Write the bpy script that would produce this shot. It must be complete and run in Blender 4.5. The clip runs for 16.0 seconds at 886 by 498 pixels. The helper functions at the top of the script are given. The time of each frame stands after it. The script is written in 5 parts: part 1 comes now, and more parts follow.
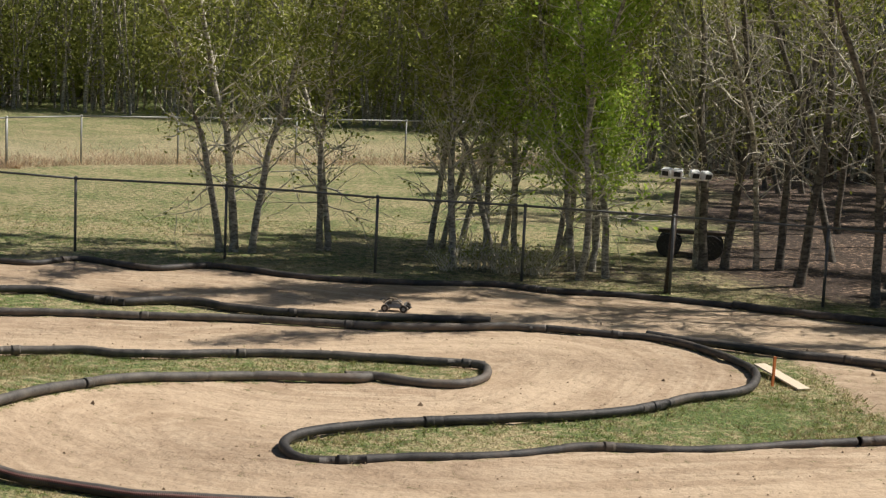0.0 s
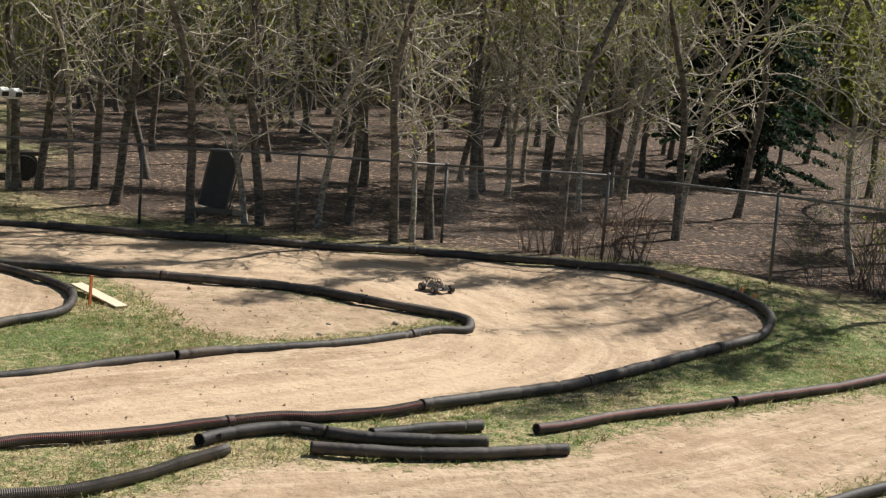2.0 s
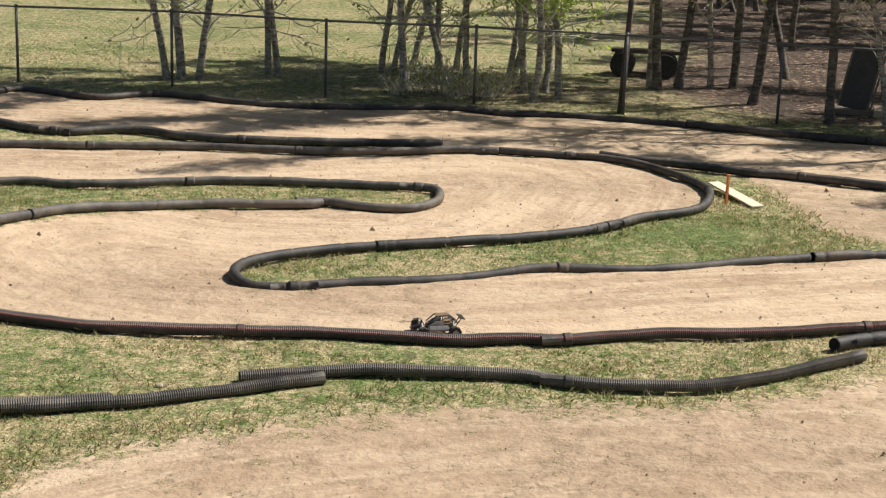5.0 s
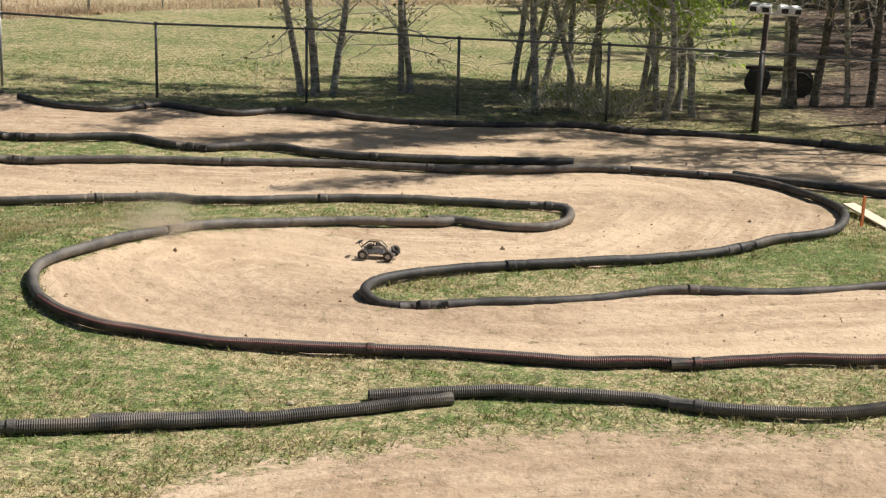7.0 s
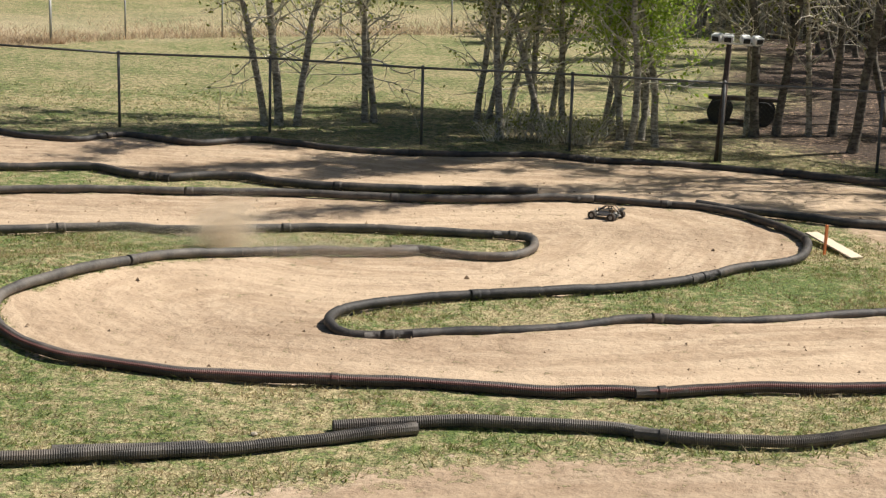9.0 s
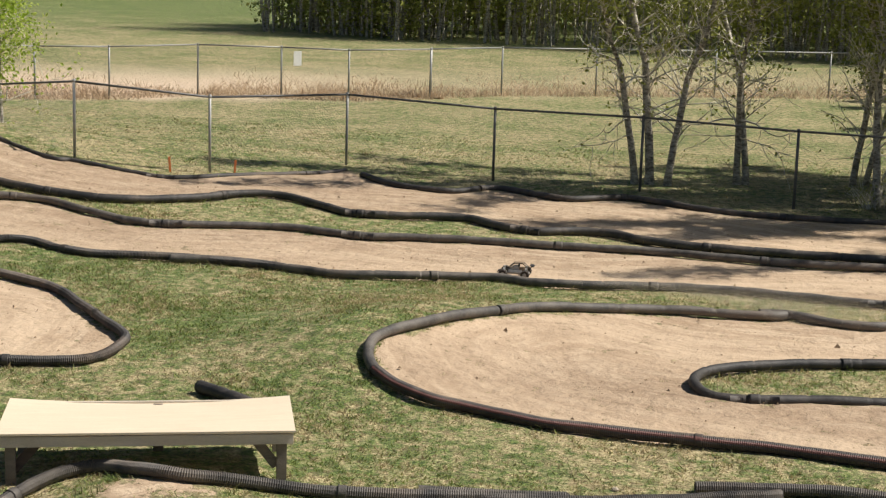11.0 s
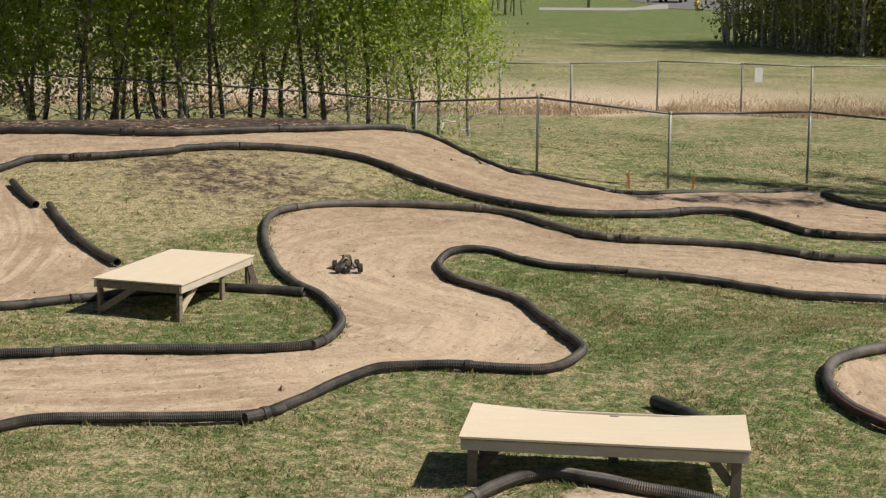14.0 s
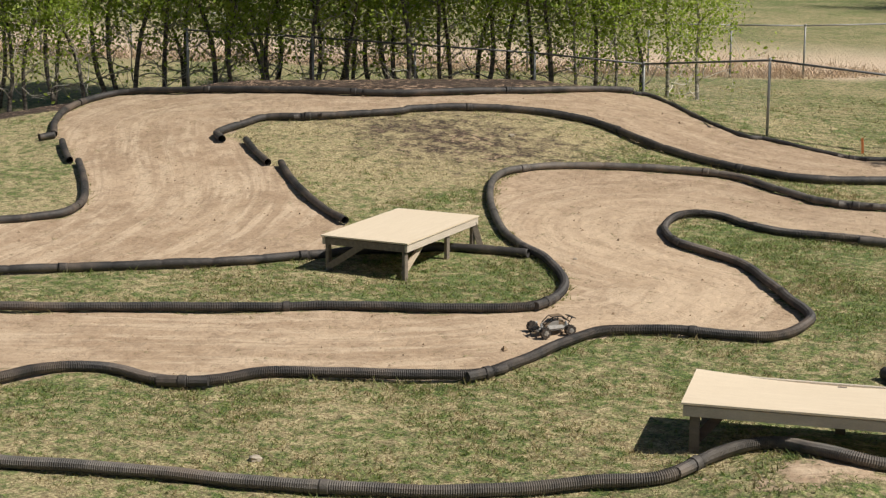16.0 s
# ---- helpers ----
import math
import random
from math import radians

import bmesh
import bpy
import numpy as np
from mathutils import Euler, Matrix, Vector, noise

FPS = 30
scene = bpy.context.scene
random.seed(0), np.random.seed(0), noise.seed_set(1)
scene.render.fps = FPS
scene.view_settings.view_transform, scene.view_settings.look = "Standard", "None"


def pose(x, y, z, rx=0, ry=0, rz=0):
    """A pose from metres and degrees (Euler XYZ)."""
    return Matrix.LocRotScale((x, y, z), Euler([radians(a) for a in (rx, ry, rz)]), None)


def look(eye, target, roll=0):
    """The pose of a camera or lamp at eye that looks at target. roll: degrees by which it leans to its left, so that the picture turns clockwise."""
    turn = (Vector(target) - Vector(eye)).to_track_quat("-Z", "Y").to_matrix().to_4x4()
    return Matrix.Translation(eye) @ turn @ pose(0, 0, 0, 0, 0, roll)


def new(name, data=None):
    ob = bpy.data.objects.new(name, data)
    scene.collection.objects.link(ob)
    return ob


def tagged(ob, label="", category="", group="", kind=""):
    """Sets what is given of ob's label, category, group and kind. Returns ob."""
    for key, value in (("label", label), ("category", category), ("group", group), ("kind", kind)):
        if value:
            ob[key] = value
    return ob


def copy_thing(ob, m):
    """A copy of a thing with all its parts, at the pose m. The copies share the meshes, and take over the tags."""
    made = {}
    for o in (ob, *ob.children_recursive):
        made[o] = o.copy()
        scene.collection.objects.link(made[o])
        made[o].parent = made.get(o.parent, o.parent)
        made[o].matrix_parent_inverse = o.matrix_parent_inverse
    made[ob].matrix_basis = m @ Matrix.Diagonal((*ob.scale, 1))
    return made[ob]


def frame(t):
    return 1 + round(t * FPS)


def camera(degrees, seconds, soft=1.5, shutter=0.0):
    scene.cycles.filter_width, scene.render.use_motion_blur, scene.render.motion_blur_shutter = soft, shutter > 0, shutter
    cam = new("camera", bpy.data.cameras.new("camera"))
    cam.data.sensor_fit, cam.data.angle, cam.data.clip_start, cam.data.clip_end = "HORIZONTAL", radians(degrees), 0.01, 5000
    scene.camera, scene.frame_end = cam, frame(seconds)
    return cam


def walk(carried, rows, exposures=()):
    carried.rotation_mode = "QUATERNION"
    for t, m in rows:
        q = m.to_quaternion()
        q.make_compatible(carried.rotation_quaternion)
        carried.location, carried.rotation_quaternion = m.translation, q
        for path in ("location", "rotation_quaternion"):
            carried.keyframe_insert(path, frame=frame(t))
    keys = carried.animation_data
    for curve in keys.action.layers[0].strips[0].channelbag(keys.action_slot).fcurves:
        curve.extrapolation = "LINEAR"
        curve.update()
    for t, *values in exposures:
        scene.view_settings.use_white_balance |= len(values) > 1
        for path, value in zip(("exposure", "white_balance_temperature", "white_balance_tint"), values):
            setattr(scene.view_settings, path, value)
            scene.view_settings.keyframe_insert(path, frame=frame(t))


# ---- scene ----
cam = camera(30.06, 16.0, soft=1.3)
WALK = [
    (0, pose(-0.023, -0.151, 4.593, 82.102, -2.562, 4.579)),
    (0.5, pose(-0.027, -0.120, 4.578, 81.724, -2.886, -1.852)),
    (1, pose(0.034, -0.131, 4.569, 81.262, -3.269, -7.741)),
    (1.5, pose(0.063, -0.032, 4.569, 80.228, -3.936, -14.711)),
    (2, pose(0.083, -0.016, 4.558, 80.706, -4.279, -18.716)),
    (2.5, pose(0.106, 0.014, 4.559, 79.628, -4.975, -21.233)),
    (3, pose(0.097, -0.004, 4.568, 78.948, -5.247, -21.283)),
    (3.5, pose(0.103, -0.013, 4.557, 78.321, -4.929, -17.774)),
    (4, pose(0.067, 0.057, 4.536, 77.373, -3.610, -10.425)),
    (4.5, pose(0.029, 0.049, 4.527, 76.806, -2.560, -4.051)),
    (5, pose(0.029, 0.098, 4.507, 76.149, -1.790, 2.893)),
    (5.2, pose(0.030, 0.088, 4.501, 75.979, -1.689, 4.821)),
    (7.3, pose(0.039, 0.071, 4.599, 76.518, -1.355, 7.457)),
    (7.5, pose(0.044, 0.061, 4.597, 76.548, -1.296, 6.532)),
    (8, pose(0.049, 0.090, 4.590, 76.942, -1.431, 4.416)),
    (8.2, pose(0.045, 0.117, 4.586, 76.993, -1.559, 4.085)),
    (10.3, pose(-0.033, 0.072, 4.555, 78.941, -1.312, 15.424)),
    (10.5, pose(-0.044, 0.053, 4.549, 79.097, -1.274, 16.988)),
    (11, pose(-0.046, 0.037, 4.554, 79.248, -1.705, 18.981)),
    (11.5, pose(-0.035, -0.015, 4.562, 79.441, -1.790, 20.900)),
    (12, pose(-0.053, -0.010, 4.563, 79.608, -1.143, 25.742)),
    (12.5, pose(-0.076, -0.007, 4.567, 79.784, -0.591, 30.765)),
    (13, pose(-0.101, 0.007, 4.556, 79.705, -0.634, 33.204)),
    (13.5, pose(-0.078, -0.049, 4.559, 79.670, -0.537, 33.936)),
    (14, pose(-0.074, -0.071, 4.565, 79.512, -0.503, 34.627)),
    (14.5, pose(-0.078, -0.061, 4.556, 79.290, -0.413, 34.650)),
    (15, pose(-0.085, -0.034, 4.554, 78.835, -0.391, 34.956)),
    (15.5, pose(-0.089, -0.050, 4.563, 78.670, -0.422, 37.829)),
    (16, pose(-0.089, -0.058, 4.558, 78.161, -0.097, 42.466)),
]
walk(cam, WALK, [(0, 0.12), (2.5, 0.36), (5.0, 0.40), (8.0, 0.42), (11.0, 0.22), (13.0, 0.10), (14.5, -0.08), (16.0, -0.02)])

# ---- world and sun ----
SUN_FROM = Vector((0.77, 0.32, 1.0)).normalized()
world = bpy.data.worlds.new("sky")
scene.world = world
world.use_nodes = True
wn = world.node_tree.nodes
sky = wn.new("ShaderNodeTexSky")
sky.sky_type = "NISHITA"
sky.sun_disc = False
sky.sun_elevation = math.asin(SUN_FROM.z)
sky.sun_rotation = math.atan2(SUN_FROM.x, SUN_FROM.y)
wn["Background"].inputs[1].default_value = 0.046
world.node_tree.links.new(sky.outputs[0], wn["Background"].inputs[0])
sun = new("sun", bpy.data.lights.new("sun", "SUN"))
sun.data.energy, sun.data.angle, sun.data.color = 5.0, radians(0.53), (1.0, 0.945, 0.86)
sun.matrix_world = look(SUN_FROM * 50, (0, 0, 0))


# ---- materials ----
class Nodes:
    """Small builder for node materials."""

    def __init__(self, name, rough=0.9, metal=0.0):
        self.mat = bpy.data.materials.new(name)
        self.mat.use_nodes = True
        self.tree = self.mat.node_tree
        self.bsdf = self.tree.nodes["Principled BSDF"]
        self.bsdf.inputs["Roughness"].default_value = rough
        self.bsdf.inputs["Metallic"].default_value = metal
        self.coord = self.tree.nodes.new("ShaderNodeTexCoord").outputs["Object"]

    def add(self, kind, **props):
        node = self.tree.nodes.new(kind)
        for key, value in props.items():
            if key == "operation":
                node.operation = value
            elif key == "blend_type":
                node.blend_type = value
            elif key == "data_type":
                node.data_type = value
            elif key == "attribute_name":
                node.attribute_name = value
        return node

    def link(self, a, b):
        self.tree.links.new(a, b)

    def noise(self, scale, detail=4.0, rough=0.6, stretch=(1, 1, 1), vec=None):
        vec = vec or self.coord
        if stretch != (1, 1, 1):
            mp = self.add("ShaderNodeMapping")
            mp.inputs["Scale"].default_value = stretch
            self.link(self.coord, mp.inputs[0])
            vec = mp.outputs[0]
        n = self.add("ShaderNodeTexNoise")
        n.inputs["Scale"].default_value, n.inputs["Detail"].default_value, n.inputs["Roughness"].default_value = scale, detail, rough
        self.link(vec, n.inputs["Vector"])
        return n.outputs["Fac"]

    def ramp(self, fac, stops):
        r = self.add("ShaderNodeValToRGB")
        while len(r.color_ramp.elements) < len(stops):
            r.color_ramp.elements.new(0.5)
        for el, (pos, col) in zip(r.color_ramp.elements, stops):
            el.position, el.color = pos, (*col, 1)
        self.link(fac, r.inputs[0])
        return r.outputs[0]

    def mix(self, fac, a, b, blend="MIX"):
        m = self.add("ShaderNodeMix", data_type="RGBA", blend_type=blend)
        for value, slot in ((fac, 0), (a, 6), (b, 7)):
            if hasattr(value, "links"):
                self.link(value, m.inputs[slot])
            elif slot:
                m.inputs[slot].default_value = (*value, 1)
            else:
                m.inputs[slot].default_value = value
        return m.outputs[2]

    def math(self, op, a, b=0.0):
        m = self.add("ShaderNodeMath", operation=op)
        for value, slot in ((a, 0), (b, 1)):
            if hasattr(value, "links"):
                self.link(value, m.inputs[slot])
            else:
                m.inputs[slot].default_value = value
        return m.outputs[0]

    def attr(self, name):
        return self.add("ShaderNodeAttribute", attribute_name=name).outputs["Fac"]

    def bump(self, height, strength=0.4, distance=0.02):
        b = self.add("ShaderNodeBump")
        b.inputs["Strength"].default_value, b.inputs["Distance"].default_value = strength, distance
        self.link(height, b.inputs["Height"])
        self.link(b.outputs[0], self.bsdf.inputs["Normal"])

    def color(self, out):
        self.link(out, self.bsdf.inputs["Base Color"])
        return self.mat

    def joined(self, x, y):
        c = self.add("ShaderNodeCombineXYZ")
        self.link(x, c.inputs[0])
        self.link(y, c.inputs[1])
        return c.outputs[0]

    def random(self):
        return self.add("ShaderNodeObjectInfo").outputs["Random"]

    def island(self):
        return self.add("ShaderNodeNewGeometry").outputs["Random Per Island"]


def two_tone(name, a, b, scale, rough=0.85, metal=0.0, bump=0.0, stretch=(1, 1, 1), fine=60):
    n = Nodes(name, rough, metal)
    big = n.ramp(n.noise(scale, 5, 0.65, stretch), [(0.3, a), (0.7, b)])
    grain = n.noise(fine, 3, 0.7, stretch)
    out = n.mix(0.35, big, n.ramp(grain, [(0.25, tuple(0.55 * c for c in a)), (0.75, tuple(min(1, 1.25 * c) for c in b))]))
    if bump:
        n.bump(grain, bump, 0.01)
    return n.color(out)


def turf_amount(n, wide, small, mid):
    """How green the turf is: patches at three sizes."""
    turf = n.math("ADD", n.math("MULTIPLY", wide, 2.4), n.math("SUBTRACT", n.math("MULTIPLY", small, 2.6), 5.0))
    turf = n.math("ADD", turf, n.math("MULTIPLY", n.noise(7.0, 3, 0.6), 3.6))
    return n.math("ADD", turf, n.math("MULTIPLY", mid, 2.2))


def ground_material():
    n = Nodes("ground", 0.95)
    dirt, litter, lush = n.attr("dirt"), n.attr("litter"), n.attr("lush")
    fine, small, mid, wide = n.noise(30, 5, 0.7), n.noise(13, 4, 0.65), n.noise(3.6, 5, 0.65), n.noise(0.5, 4, 0.6)
    # wheel streaks that follow the lanes: broad worn bands and single tyre lines
    s, u = n.attr("lane_s"), n.attr("lane_u")
    streak = n.noise(1.5, 6, 0.7, vec=n.joined(n.math("MULTIPLY", s, 0.32), n.math("MULTIPLY", u, 2.2)))
    lines = n.noise(1.0, 3, 0.6, vec=n.joined(n.math("MULTIPLY", s, 0.16), n.math("MULTIPLY", u, 11.0)))
    blotch = n.noise(1.3, 7, 0.75)
    # dry soil: pale dust over darker packed earth
    soil = n.ramp(mid, [(0.36, (0.345, 0.240, 0.154)), (0.5, (0.42, 0.302, 0.198)), (0.66, (0.475, 0.350, 0.236))])
    soil = n.mix(n.ramp(wide, [(0.46, (0, 0, 0)), (0.6, (0.7, 0.7, 0.7))]), soil, (0.345, 0.238, 0.148))
    soil = n.mix(n.ramp(streak, [(0.47, (0, 0, 0)), (0.58, (0.85, 0.85, 0.85))]), soil, (0.60, 0.465, 0.325))
    soil = n.mix(n.ramp(blotch, [(0.46, (0, 0, 0)), (0.6, (0.5, 0.5, 0.5))]), soil, (0.55, 0.408, 0.275))
    soil = n.mix(n.ramp(n.noise(0.85, 7, 0.75), [(0.53, (0, 0, 0)), (0.61, (0.65, 0.65, 0.65))]), soil, (0.32, 0.215, 0.132))
    soil = n.mix(n.ramp(lines, [(0.55, (0, 0, 0)), (0.63, (0.34, 0.34, 0.34))]), soil, (0.25, 0.168, 0.104))
    soil = n.mix(0.14, soil, n.ramp(small, [(0.38, (0.27, 0.185, 0.115)), (0.6, (0.58, 0.44, 0.30))]))
    # crumbly churned spots
    loose = n.math("ADD", n.ramp(n.noise(0.7, 5, 0.7), [(0.48, (0, 0, 0)), (0.58, (0.8, 0.8, 0.8))]), n.attr("packed"))
    churned = n.math("MULTIPLY", loose, n.ramp(n.noise(8, 4, 0.65), [(0.36, (0.45, 0.45, 0.45)), (0.52, (0, 0, 0))]))
    soil = n.mix(churned, soil, (0.21, 0.14, 0.088))
    soil = n.mix(n.ramp(fine, [(0.28, (0.25, 0.25, 0.25)), (0.36, (0, 0, 0))]), soil, (0.22, 0.145, 0.09))
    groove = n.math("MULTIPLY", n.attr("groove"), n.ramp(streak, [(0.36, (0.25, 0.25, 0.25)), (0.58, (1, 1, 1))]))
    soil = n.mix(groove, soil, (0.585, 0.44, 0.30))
    soil = n.mix(n.math("MULTIPLY", n.attr("packed"), n.ramp(small, [(0.34, (1, 1, 1)), (0.66, (0.6, 0.6, 0.6))])), soil, n.ramp(mid, [(0.36, (0.25, 0.17, 0.108)), (0.64, (0.39, 0.285, 0.19))]))
    # turf: dead straw and green blades in patches
    dry = n.ramp(fine, [(0.36, (0.15, 0.11, 0.052)), (0.48, (0.35, 0.278, 0.145)), (0.62, (0.62, 0.52, 0.30))])
    green = n.ramp(fine, [(0.36, (0.026, 0.048, 0.011)), (0.5, (0.10, 0.148, 0.034)), (0.64, (0.24, 0.29, 0.08))])
    turf = n.math("ADD", turf_amount(n, wide, small, mid), n.math("MULTIPLY", lush, 0.8))
    turf.node.use_clamp = True
    grass = n.mix(turf, dry, green)
    # matted hollows and bleached tops, a hand's width across
    clump = n.noise(6.5, 3, 0.6)
    grass = n.mix(n.ramp(clump, [(0.36, (0.5, 0.5, 0.5)), (0.47, (0, 0, 0))]), grass, (0.085, 0.078, 0.032))
    grass = n.mix(n.ramp(clump, [(0.56, (0, 0, 0)), (0.68, (0.4, 0.4, 0.4))]), grass, (0.56, 0.47, 0.26))
    grass = n.mix(n.attr("straw"), grass, n.ramp(small, [(0.36, (0.44, 0.32, 0.22)), (0.6, (0.78, 0.62, 0.45))]))
    # leaf litter; the wood's shade is put into its dark tones and patches
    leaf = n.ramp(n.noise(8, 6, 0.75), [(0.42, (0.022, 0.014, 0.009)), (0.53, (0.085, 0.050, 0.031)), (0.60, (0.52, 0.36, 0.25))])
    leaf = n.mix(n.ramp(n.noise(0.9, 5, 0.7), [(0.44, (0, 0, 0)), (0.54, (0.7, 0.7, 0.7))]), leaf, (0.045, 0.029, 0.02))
    edge = n.math("ADD", n.math("MULTIPLY", n.math("SUBTRACT", mid, 0.5), 2.0), n.math("MULTIPLY", n.math("SUBTRACT", small, 0.5), 1.8))
    cut = n.math("MULTIPLY", n.math("SUBTRACT", n.math("ADD", dirt, edge), 0.42), 4.0)
    cut.node.use_clamp = True
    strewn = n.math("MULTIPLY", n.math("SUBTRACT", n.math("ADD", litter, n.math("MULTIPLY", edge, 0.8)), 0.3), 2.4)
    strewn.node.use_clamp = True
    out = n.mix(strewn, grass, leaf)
    out = n.mix(cut, out, soil)
    relief = n.math("ADD", n.math("MULTIPLY", fine, n.math("SUBTRACT", 1.0, n.math("MULTIPLY", cut, 0.9))), n.math("MULTIPLY", small, 0.5))
    relief = n.math("SUBTRACT", relief, n.math("MULTIPLY", churned, n.math("MULTIPLY", cut, 0.5)))
    n.bump(n.math("ADD", relief, n.math("MULTIPLY", mid, 2.2)), 0.7, 0.035)
    return n.color(out)


def pipe_material(name, dark, dust, red=0.0):
    n = Nodes(name, 0.62)
    base = n.ramp(n.noise(3.0, 5, 0.65), [(0.35, dark), (0.75, dust)])
    # dried mud and dust caught on the ribs
    base = n.mix(n.ramp(n.noise(0.9, 6, 0.7), [(0.5, (0, 0, 0)), (0.66, (0.55, 0.55, 0.55))]), base, (0.2, 0.15, 0.112))
    if red:
        base = n.mix(n.math("MULTIPLY", n.math("GREATER_THAN", n.attr("stripe"), 0.5), red), base, (0.19, 0.06, 0.048))
    n.bump(n.math("ADD", n.noise(90, 3), n.math("MULTIPLY", n.noise(14, 4, 0.6), 2.0)), 0.5, 0.008)
    return n.color(base)


def leaf_material(name, a, b, c):
    n = Nodes(name, 0.6)
    col = n.ramp(n.island(), [(0.0, a), (0.5, b), (1.0, c)])
    n.color(col)
    trans = n.add("ShaderNodeBsdfTranslucent")
    n.link(col, trans.inputs[0])
    mixer = n.add("ShaderNodeMixShader")
    mixer.inputs[0].default_value = 0.62
    n.link(n.bsdf.outputs[0], mixer.inputs[1])
    n.link(trans.outputs[0], mixer.inputs[2])
    n.link(mixer.outputs[0], n.tree.nodes["Material Output"].inputs[0])
    return n.mat


def blade_material():
    """Single grass blades: green in the green patches, straw elsewhere."""
    n = Nodes("grass_blades", 0.6)
    turf = turf_amount(n, n.noise(0.5, 4, 0.6), n.noise(13, 4, 0.65), n.noise(3.6, 5, 0.65))
    turf = n.math("ADD", turf, n.math("MULTIPLY", n.math("SUBTRACT", n.island(), 0.35), 0.9))
    turf.node.use_clamp = True
    green = n.ramp(n.island(), [(0.0, (0.075, 0.12, 0.022)), (0.6, (0.17, 0.225, 0.05)), (1.0, (0.30, 0.34, 0.10))])
    straw = n.ramp(n.island(), [(0.0, (0.26, 0.20, 0.10)), (0.6, (0.48, 0.39, 0.21)), (1.0, (0.68, 0.57, 0.34))])
    col = n.mix(turf, straw, green)
    n.color(col)
    trans = n.add("ShaderNodeBsdfTranslucent")
    n.link(col, trans.inputs[0])
    mixer = n.add("ShaderNodeMixShader")
    mixer.inputs[0].default_value = 0.5
    n.link(n.bsdf.outputs[0], mixer.inputs[1])
    n.link(trans.outputs[0], mixer.inputs[2])
    n.link(mixer.outputs[0], n.tree.nodes["Material Output"].inputs[0])
    return n.mat


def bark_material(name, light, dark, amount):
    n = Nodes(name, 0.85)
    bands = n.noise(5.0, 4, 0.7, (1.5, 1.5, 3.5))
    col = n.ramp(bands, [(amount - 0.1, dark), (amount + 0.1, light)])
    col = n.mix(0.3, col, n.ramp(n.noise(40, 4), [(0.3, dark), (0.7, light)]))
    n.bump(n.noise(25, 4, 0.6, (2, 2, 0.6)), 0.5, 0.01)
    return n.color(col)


M_GROUND = ground_material()
M_PIPE = pipe_material("black_drain_pipe", (0.020, 0.019, 0.019), (0.088, 0.076, 0.066))
M_PIPE_RED = pipe_material("red_striped_drain_pipe", (0.028, 0.022, 0.020), (0.10, 0.08, 0.068), 0.7)
M_PIPE_GREY = pipe_material("dusty_drain_pipe", (0.05, 0.046, 0.042), (0.19, 0.165, 0.138))
M_STEEL = two_tone("galvanised_steel", (0.24, 0.245, 0.24), (0.40, 0.40, 0.385), 6, 0.55, 0.4)
M_DARKSTEEL = two_tone("weathered_fence_steel", (0.10, 0.10, 0.10), (0.2, 0.2, 0.195), 6, 0.6, 0.4)
M_PLY = two_tone("sunlit_plywood", (0.70, 0.575, 0.415), (0.80, 0.675, 0.505), 2.0, 0.75, 0, 0.1, (1, 8, 8))
# weathered wood, its colour darkened further for shade on end rails and legs
M_LUMBER = two_tone("weathered_shaded_lumber", (0.12, 0.095, 0.072), (0.29, 0.24, 0.19), 3.0, 0.85, 0, 0.3, (1, 6, 6))
# bleached wood, with the light on the side rails put into a paler colour
M_RAIL = two_tone("bleached_lit_rail", (0.50, 0.43, 0.34), (0.70, 0.61, 0.50), 3.0, 0.85, 0, 0.35, (1, 5, 5))
M_LUMBER_PALE = two_tone("pale_lumber", (0.5, 0.4, 0.28), (0.66, 0.54, 0.4), 3.0, 0.8, 0, 0.2, (1, 6, 6))
M_LUMBER_DARK = two_tone("dark_lumber", (0.05, 0.035, 0.028), (0.12, 0.085, 0.065), 4.0, 0.85, 0, 0.3, (1, 6, 6))
M_ORANGE = two_tone("orange_stake_paint", (0.78, 0.20, 0.06), (0.88, 0.30, 0.11), 8, 0.7)
M_WHITE = two_tone("white_paint", (0.72, 0.72, 0.70), (0.82, 0.82, 0.8), 5, 0.6)
M_BLACK = two_tone("black_rubber", (0.015, 0.015, 0.015), (0.04, 0.04, 0.038), 12, 0.75, 0, 0.3)
M_BARK = bark_material("birch_bark", (0.62, 0.57, 0.47), (0.07, 0.057, 0.045), 0.5)
# bark with the wood's shade put into a darker colour
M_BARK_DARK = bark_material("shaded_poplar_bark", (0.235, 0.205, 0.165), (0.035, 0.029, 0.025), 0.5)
M_TWIG_DARK = bark_material("grey_poplar_twigs", (0.66, 0.60, 0.50), (0.20, 0.165, 0.13), 0.46)
M_TWIG = bark_material("twig_bark", (0.82, 0.76, 0.64), (0.32, 0.27, 0.21), 0.42)
M_LEAF_SPRING = leaf_material("spring_leaves", (0.20, 0.32, 0.035), (0.37, 0.50, 0.07), (0.56, 0.64, 0.16))
M_LEAF_LIME = leaf_material("lime_green_leaves", (0.23, 0.34, 0.035), (0.40, 0.52, 0.07), (0.58, 0.65, 0.16))
M_LEAF_OLIVE = leaf_material("budding_olive_leaves", (0.17, 0.19, 0.035), (0.30, 0.33, 0.07), (0.46, 0.47, 0.14))
# olive leaves again, with the wood edge's sunlight and haze put into the colour
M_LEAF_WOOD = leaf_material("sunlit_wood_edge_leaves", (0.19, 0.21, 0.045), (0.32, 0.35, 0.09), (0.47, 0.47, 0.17))
